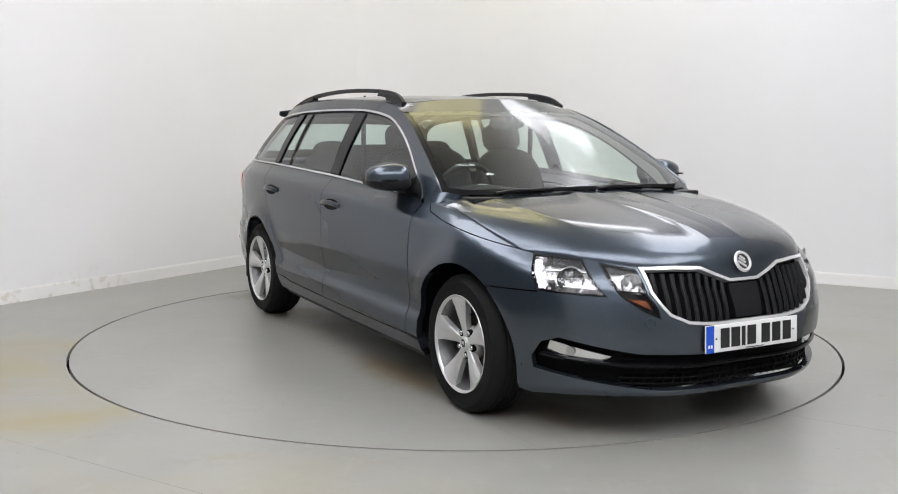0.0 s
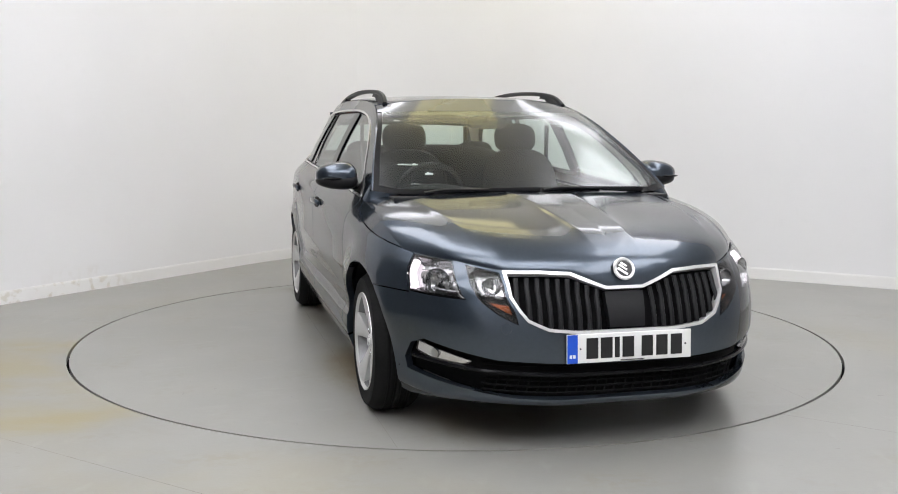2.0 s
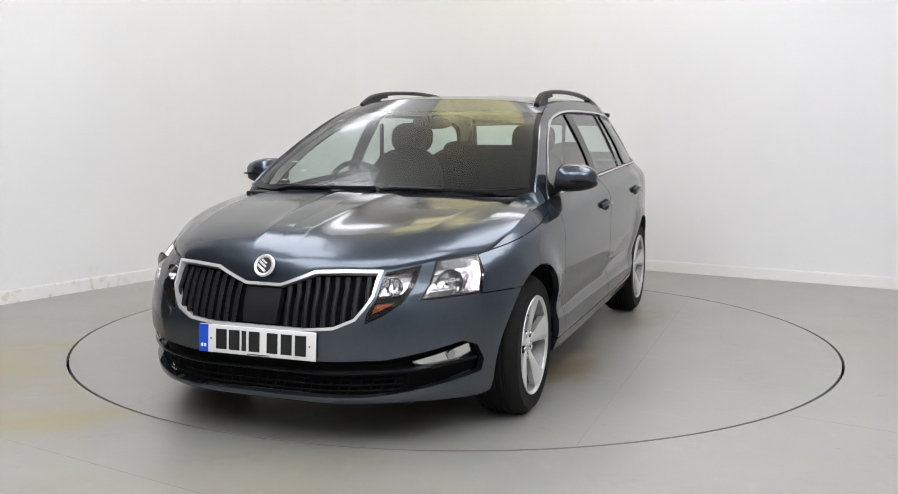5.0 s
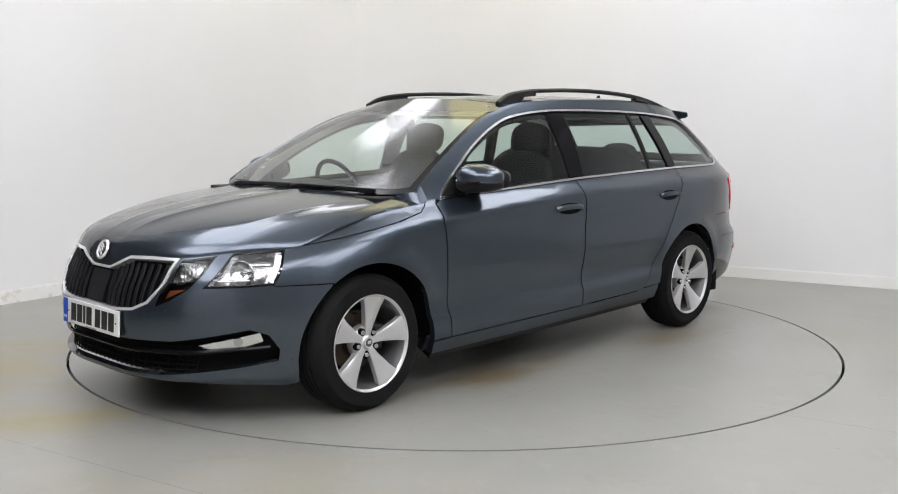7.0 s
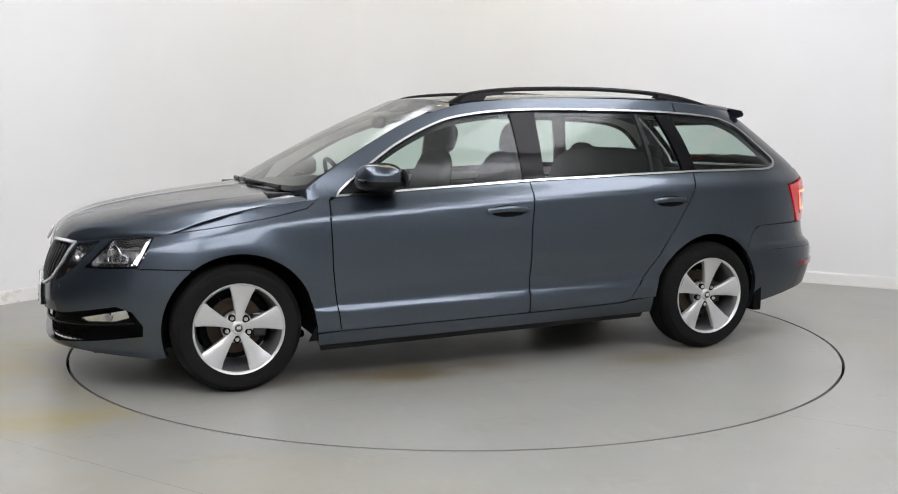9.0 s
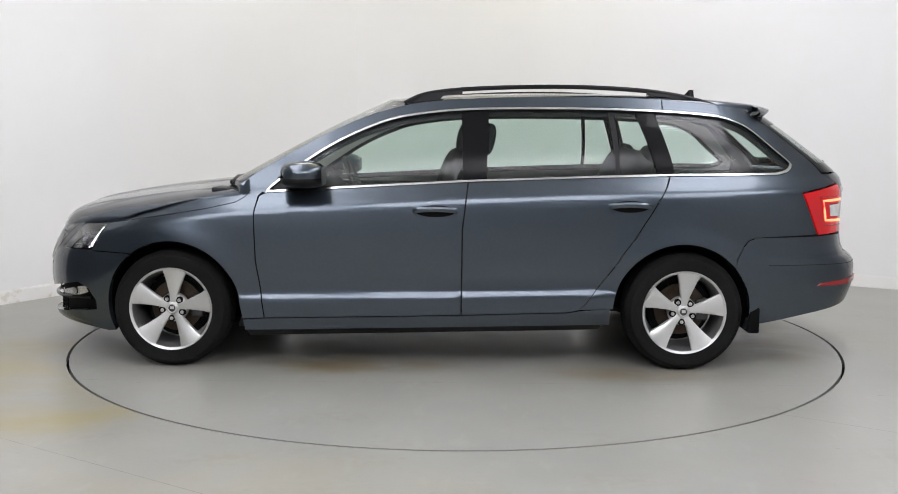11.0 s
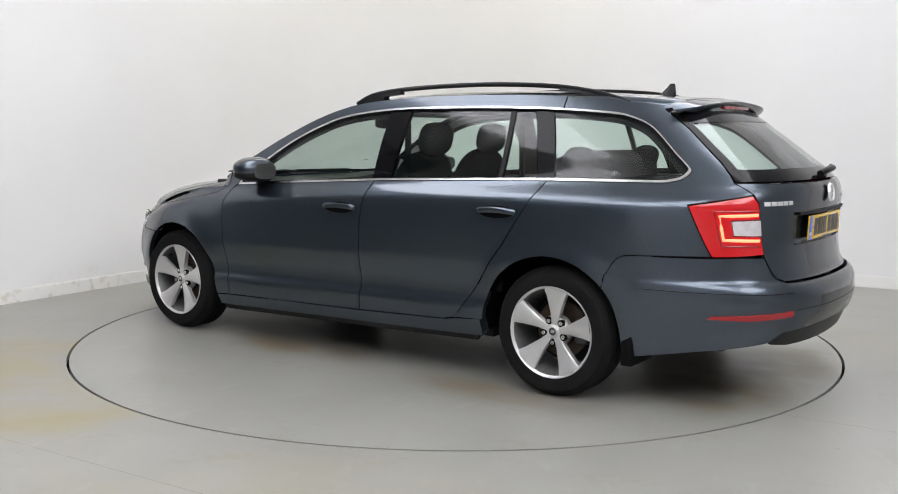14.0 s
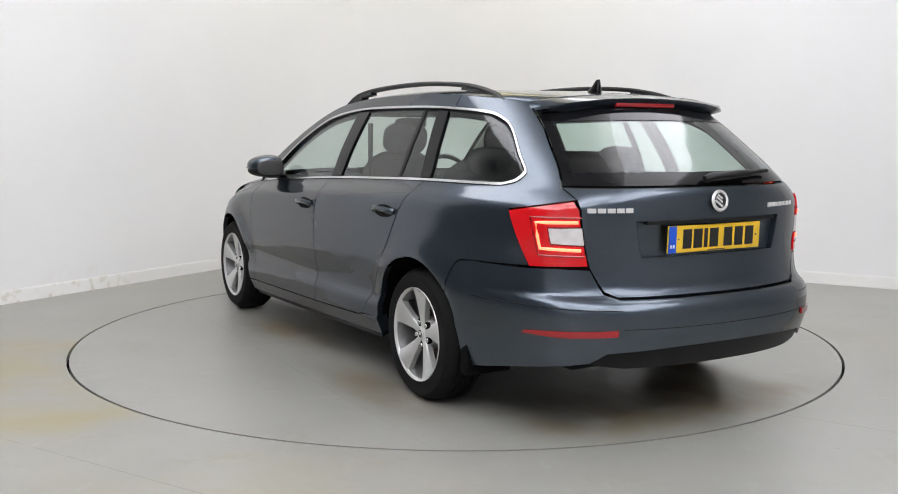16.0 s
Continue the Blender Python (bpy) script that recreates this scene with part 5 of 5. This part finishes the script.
# roof rails, aerial, mirrors, handles, wipers
RAIL = curve_pts([(0.135, 1.388), (0.06, 1.425), (-0.032, 1.447), (-0.219, 1.466), (-0.527, 1.478), (-0.831, 1.478), (-1.131, 1.463), (-1.33, 1.437), (-1.47, 1.405), (-1.56, 1.375)], 6)
for s in (1, -1):
    rail = new("roof_rail")
    rail.parent = car

    def rail_sec(t):
        d = 0.011 + 0.02 * max(0, 1 - t / 0.16) + 0.02 * max(0, (t - 0.86) / 0.14)
        return [(-0.012, -d), (0.014, -d), (0.015, 0.004), (0.008, 0.012), (-0.008, 0.012), (-0.013, 0.004)]
    part("rail_bar", sweep(bmesh.new(), [(x, s * (0.535 - 0.02 * (z - 1.39) / 0.09), z) for x, z in RAIL], rail_sec), M_black, rail, "satin black roof rail")
    for xa, xb in ((0.10, -0.18), (-1.18, -1.52)):
        bm = bmesh.new()
        zz = lambda x: float(np.interp(-x, [-p[0] for p in RAIL], [p[1] for p in RAIL]))
        zr = lambda x: float(np.interp(-x, [-p[0] for p in ROOF_EDGE], [p[1] for p in ROOF_EDGE]))
        pts = [xa + (xb - xa) * k / 8 for k in range(9)]
        rws = []
        for k, x in enumerate(pts):
            top, low = zz(x) - 0.004, zr(x) - 0.012
            low = top - (top - low) * (1.0 if (xa > 0 and k <= 4) or (xa < 0 and k >= 4) else 0.35)
            rws.append([bm.verts.new(q) for q in ((x, s * 0.548, low), (x, s * 0.54, top), (x, s * 0.512, top), (x, s * 0.505, low))])
        for p, q in zip(rws, rws[1:]):
            for j in range(4):
                bm.faces.new((p[j], p[(j + 1) % 4], q[(j + 1) % 4], q[j]))
        bm.faces.new(rws[0]), bm.faces.new(rws[-1][::-1])
        bmesh.ops.recalc_face_normals(bm, faces=bm.faces)
        part("rail_foot", bm, M_black, rail)

bm = bmesh.new()
secs = []
for t in np.linspace(0, 1, 9):
    z = 1.425 + 0.062 * t
    x0, x1 = -1.45 - 0.075 * t ** 0.7, -1.56 + 0.008 * t
    w = 0.022 * (1 - t) ** 0.8 + 0.0025
    secs.append([bm.verts.new(((x0 + x1) / 2 + (x0 - x1) / 2 * math.cos(a), w * math.sin(a), z)) for a in np.linspace(0, 2 * math.pi, 12, endpoint=False)])
for p, q in zip(secs, secs[1:]):
    for j in range(12):
        bm.faces.new((p[j], p[(j + 1) % 12], q[(j + 1) % 12], q[j]))
bm.faces.new(secs[-1])
part("roof_aerial", bm, M_gloss, car, "black shark-fin aerial")


def superform(bm, c, size, power=2.6, n=14, m=20, shape=None):
    """A rounded pillow form about c."""
    rows = []
    for i in range(n + 1):
        la_ = math.pi * (i / n - 0.5)
        row = []
        for j in range(m):
            lo = 2 * math.pi * j / m
            sg = lambda v: math.copysign(abs(v) ** (2 / power), v)
            p = Vector((sg(math.cos(la_)) * sg(math.cos(lo)) * size[0], sg(math.cos(la_)) * sg(math.sin(lo)) * size[1], sg(math.sin(la_)) * size[2]))
            if shape:
                p = shape(p)
            row.append(bm.verts.new(Vector(c) + p))
        rows.append(row)
    for a, b in zip(rows, rows[1:]):
        for j in range(m):
            bm.faces.new((a[j], a[(j + 1) % m], b[(j + 1) % m], b[j]))
    bmesh.ops.remove_doubles(bm, verts=bm.verts, dist=0.0005)
    bmesh.ops.recalc_face_normals(bm, faces=bm.faces)
    return bm


for s in (1, -1):
    mirror = new("door_mirror")
    mirror.parent = car

    def mshape(p, k=1.0):
        p = p.copy()
        t = min(1.0, max(0.0, (p.y * s + 0.1) / 0.2))
        p.x *= 1.0 - 0.40 * t
        p.z *= 1.08 - 0.38 * t ** 1.5
        return p
    bm = superform(bmesh.new(), (0.640, s * 0.893, 1.016), (0.142, 0.104, 0.070), 2.6, 16, 28, mshape)
    for v in bm.verts:
        v.co.x = max(v.co.x, 0.532)
    shell = part("mirror_shell", bm, M_paint, mirror)
    bm = superform(bmesh.new(), (0.640, s * 0.889, 0.990), (0.144, 0.105, 0.048), 2.6, 12, 28, mshape)
    for v in bm.verts:
        v.co.x = max(v.co.x, 0.530)
    part("mirror_under_cover", bm, M_black, mirror, "black mirror underside")
    bm = sweep(bmesh.new(), [(0.66, s * 0.755, 0.955), (0.645, s * 0.80, 0.958), (0.63, s * 0.85, 0.975)], ring(0.022, 10, 1.4, 0.8))
    part("mirror_foot", bm, M_black, mirror)
    bm = superform(bmesh.new(), (0.529, s * 0.890, 1.008), (0.004, 0.084, 0.046), 3.2, 10, 24)
    part("mirror_glass", bm, M_steel, mirror, "mirror glass")
    bm = superform(bmesh.new(), (0.745, s * 0.915, 1.003), (0.012, 0.06, 0.006), 2.5, 8, 16)
    part("repeater_lamp", bm, M_lamp_black, mirror)
    for xh, zh in ((-0.045, 0.834), (-1.045, 0.862)):
        handle = new("door_handle")
        handle.parent = car
        u0 = u_of("x", xh, zh)
        # No hollow behind the grip; its shade is a black oval on the door.
        shade_oval = [(u0 + 0.106 * math.cos(a), zh - 0.003 + 0.030 * math.sin(a)) for a in np.linspace(0, 2 * math.pi, 24, endpoint=False)]
        panel("handle_cup", shade_oval, M_deep, handle, off=0.0025, depth=0.003, gap=0.03, mirror=s < 0, trim=0)
        grip = [(u0 + d, zh + dz) for d, dz in ((-0.112, -0.004), (-0.09, 0.001), (-0.03, 0.005), (0.03, 0.005), (0.09, 0.001), (0.112, -0.002))]
        a = np.array(grip)
        bow = np.array([0.004, 0.018, 0.026, 0.026, 0.018, 0.006])
        P = surf(a[:, 0], a[:, 1]) + surf_n(a[:, 0], a[:, 1]) * bow[:, None]
        P[:, 1] *= s
        part("handle_grip", sweep(bmesh.new(), curve_pts([tuple(p) for p in P], 5), ring(0.012, 10, 0.7, 1.2)), M_paint, handle)


def wiper(name, a, b, lift):
    w = new(name)
    w.parent = car
    a, b = Vector(a), Vector(b)
    part("wiper_arm", sweep(bmesh.new(), [a, a + (b - a) * 0.15 + Vector(lift) * 1.4, a + (b - a) * 0.55 + Vector(lift)], ring(0.009, 8, 1.3, 0.8)), M_black, w)
    part("wiper_blade", sweep(bmesh.new(), [a + (b - a) * 0.08 + Vector(lift) * 0.5, a + (b - a) * 0.5 + Vector(lift) * 0.6, b + Vector(lift) * 0.4], ring(0.010, 6, 0.7, 1.2)), M_black, w)
    return w


wiper("windscreen_wiper", (1.10, -0.54, 0.950), (1.145, 0.02, 0.962), (0.006, 0, 0.008))
wiper("windscreen_wiper", (1.145, 0.04, 0.962), (1.075, 0.60, 0.955), (0.006, 0, 0.008))
rw = [Vector(body3("r", y, z, 0.02)) for y, z in ((0.02, 1.042), (-0.15, 1.052), (-0.38, 1.062))]
rear_wiper = new("rear_wiper")
rear_wiper.parent = car
part("wiper_arm", sweep(bmesh.new(), [rw[0] + Vector((0, 0.03, -0.005)), rw[0] + Vector((-0.012, 0, 0.006)), rw[1] + Vector((-0.012, 0, 0.004)), rw[1] + Vector((0, -0.06, 0.004))], ring(0.02, 10, 1.0, 0.8)), M_black, rear_wiper)
part("wiper_blade", sweep(bmesh.new(), [rw[1], rw[2]], ring(0.009, 8)), M_black, rear_wiper)
part("scuttle_panel", box(bmesh.new(), 0.99, 1.16, -0.70, 0.70, 0.90, 0.935, 0.01), M_black, car)


for y, z, w, h in ((-0.585, 1.066, 0.07, 0.012), (-0.535, 1.068, 0.03, 0.02), (-0.485, 1.03, 0.04, 0.022), (-0.565, 0.985, 0.05, 0.008), (-0.53, 1.30, 0.035, 0.02)):
    flat = np.hypot(WS[..., 1] + y, WS[..., 2] - z)
    i, j = np.unravel_index(np.argmin(flat), flat.shape)
    i, j = min(i, ni - 2), min(j, nj - 2)
    p = Vector(WS[i, j])
    ey, ez = (Vector(WS[i + 1, j]) - p).normalized(), (Vector(WS[i, j + 1]) - p).normalized()
    p += ey * (-y - p.y) * 0.9
    nn = ey.cross(ez)
    nn = nn if nn.z > 0 else -nn
    bm = bmesh.new()
    for k in range(4):
        a = p + ey * w * (k / 4 - 0.5) - nn * 0.004
        b = a + ey * w * 0.2
        up = ez * h * (0.6 + 0.4 * ((k * 7) % 3) / 2)
        bm.faces.new([bm.verts.new(Vector((q.x, -q.y, q.z))) for q in (a, b, b + up, a + up)])
    part("windscreen_sticker", bm, M_white, car, "small white windscreen sticker", 0)


# ---- cabin ----
def seat(y, x):
    st = new("front_seat")
    st.parent = car
    bm = superform(bmesh.new(), (x + 0.16, y, 0.56), (0.26, 0.25, 0.085), 3.2)
    part("seat_cushion", bm, M_cloth, st)
    bm = superform(bmesh.new(), (0, 0, 0), (0.075, 0.245, 0.32), 3.0, 16, 24)
    bmesh.ops.transform(bm, matrix=pose(x - 0.20, y, 0.82, 0, -17, 0), verts=bm.verts)
    part("backrest", bm, M_cloth, st)
    bm = superform(bmesh.new(), (0, 0, 0), (0.05, 0.135, 0.092), 2.8)
    bmesh.ops.transform(bm, matrix=pose(x - 0.335, y, 1.195, 0, -12, 0), verts=bm.verts)
    part("headrest", bm, M_cloth, st)
    for d in (-0.06, 0.06):
        part("headrest_post", sweep(bmesh.new(), [(x - 0.29, y + d, 1.05), (x - 0.325, y + d, 1.17)], ring(0.006, 8)), M_chrome, st)
    return st


seat(0.395, 0.02), seat(-0.35, 0.14)
bench = new("rear_bench")
bench.parent = car
bm = superform(bmesh.new(), (-0.78, 0, 0.56), (0.27, 0.66, 0.09), 4.0)
part("seat_cushion", bm, M_cloth, bench)
bm = superform(bmesh.new(), (0, 0, 0), (0.08, 0.64, 0.30), 4.0, 16, 32)
bmesh.ops.transform(bm, matrix=pose(-1.10, 0, 0.85, 0, -20, 0), verts=bm.verts)
part("backrest", bm, M_cloth, bench)
for y in (-0.40, 0.0, 0.40):
    bm = superform(bmesh.new(), (0, 0, 0), (0.045, 0.13, 0.075 if y else 0.055), 2.8)
    bmesh.ops.transform(bm, matrix=pose(-1.215, y, 1.09 if y else 1.075, 0, -14, 0), verts=bm.verts)
    part("headrest", bm, M_cloth, bench)
part("luggage_cover", box(bmesh.new(), -1.95, -1.22, -0.60, 0.60, 0.975, 0.992, 0.006), M_cloth, car)
bm = bmesh.new()
rows = []
for k in range(17):
    y = -0.70 + 1.40 * k / 16
    hump = 0.035 * math.exp(-(((y + 0.37) / 0.17) ** 2))
    rows.append([bm.verts.new(q) for q in ((1.06, y, 0.90), (0.86, y, 0.945 + hump * 0.4), (0.66, y, 0.935 + hump), (0.58, y, 0.86), (0.62, y, 0.62), (1.0, y, 0.60))])
for a, b in zip(rows, rows[1:]):
    for j in range(6):
        bm.faces.new((a[j], a[(j + 1) % 6], b[(j + 1) % 6], b[j]))
bm.faces.new(rows[0]), bm.faces.new(rows[-1][::-1])
bmesh.ops.recalc_face_normals(bm, faces=bm.faces)
part("dashboard", bm, M_dash, car)
sw = new("steering_wheel")
sw.parent = car
M = pose(0.50, -0.37, 0.90, 0, -66, 0)
pts = [M @ Vector((0.18 * math.cos(a), 0.18 * math.sin(a), 0)) for a in np.linspace(0, 2 * math.pi, 33)]
part("wheel_rim", sweep(bmesh.new(), pts, ring(0.014, 8)), M_dash, sw)
bm = box(bmesh.new(), -0.05, 0.05, -0.17, 0.17, -0.015, 0.015, 0.01)
bmesh.ops.transform(bm, matrix=M, verts=bm.verts)
part("wheel_hub", bm, M_dash, sw)
bm = superform(bmesh.new(), (0.36, 0.0, 1.285), (0.018, 0.115, 0.035), 3.0)
part("rear_view_mirror", bm, M_dash, car)
part("mirror_stem", sweep(bmesh.new(), [(0.37, 0, 1.30), (0.40, 0, 1.335)], ring(0.014, 8)), M_dash, car)
for s in (1, -1):
    part("sun_visor", box(bmesh.new(), 0.02, 0.20, s * 0.37 - 0.16, s * 0.37 + 0.16, 1.365, 1.378, 0.005), M_beige, car)
    part("door_card", box(bmesh.new(), -1.0, 0.85, min(s * 0.74, s * 0.775), max(s * 0.74, s * 0.775), 0.45, 0.90, 0.012), M_dash, car)
    part("seat_belt", box(bmesh.new(), -0.29, -0.255, min(s * 0.585, s * 0.60), max(s * 0.585, s * 0.60), 0.75, 1.28, 0.002), M_cloth, car)

# ---- the turntable ----
bm = bmesh.new()
bmesh.ops.create_circle(bm, cap_ends=False, segments=192, radius=TABLE_R * 0.9985)
top = bm.faces.new(bm.verts)
r = bmesh.ops.extrude_edge_only(bm, edges=[e for e in bm.edges])
for q in r["geom"]:
    if isinstance(q, bmesh.types.BMVert):
        q.co.z = -0.028
bmesh.ops.recalc_face_normals(bm, faces=bm.faces)
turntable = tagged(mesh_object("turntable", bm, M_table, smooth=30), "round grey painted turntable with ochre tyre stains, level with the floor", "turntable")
for y in (-0.815, 1.21):
    h = math.sqrt(TABLE_R ** 2 - y * y) - 0.01
    g = groove("plate_joint", (-h, y), (h, y), 0.0014)
    g.parent = turntable


car.scale = (1.006, 1.006, 1.009)


def motions():
    """The turntable carries the car round clockwise, from rest to a steady pace."""
    turns = [(0, -59.90), (0.5, -61.11), (1, -64.04), (1.5, -68.40), (2, -74.39), (2.5, -80.21), (3, -86.17), (3.5, -92.16), (4, -98.13), (4.5, -104.10), (5, -110.12), (5.5, -116.12), (6, -122.05), (6.5, -127.97), (7, -133.90), (7.5, -139.87), (8, -145.82), (8.5, -151.65), (9, -157.46), (9.5, -163.25), (10, -168.99), (10.5, -174.73), (11, -180.48), (11.5, -186.23), (12, -192.01), (12.5, -197.82), (13, -203.66), (13.5, -209.53), (14, -215.40), (14.5, -221.29), (15, -227.24), (15.5, -233.23), (16, -239.35)]
    rows_t, rows_c = [], []
    for t, a in turns:
        rows_t.append((t, pose(0, 0, 0, 0, 0, a)))
        rows_c.append((t, pose(0, 0, 0, 0, 0, a) @ pose(0.141, 0.042, 0)))
    walk(turntable, rows_t)
    walk(car, rows_c)


motions()
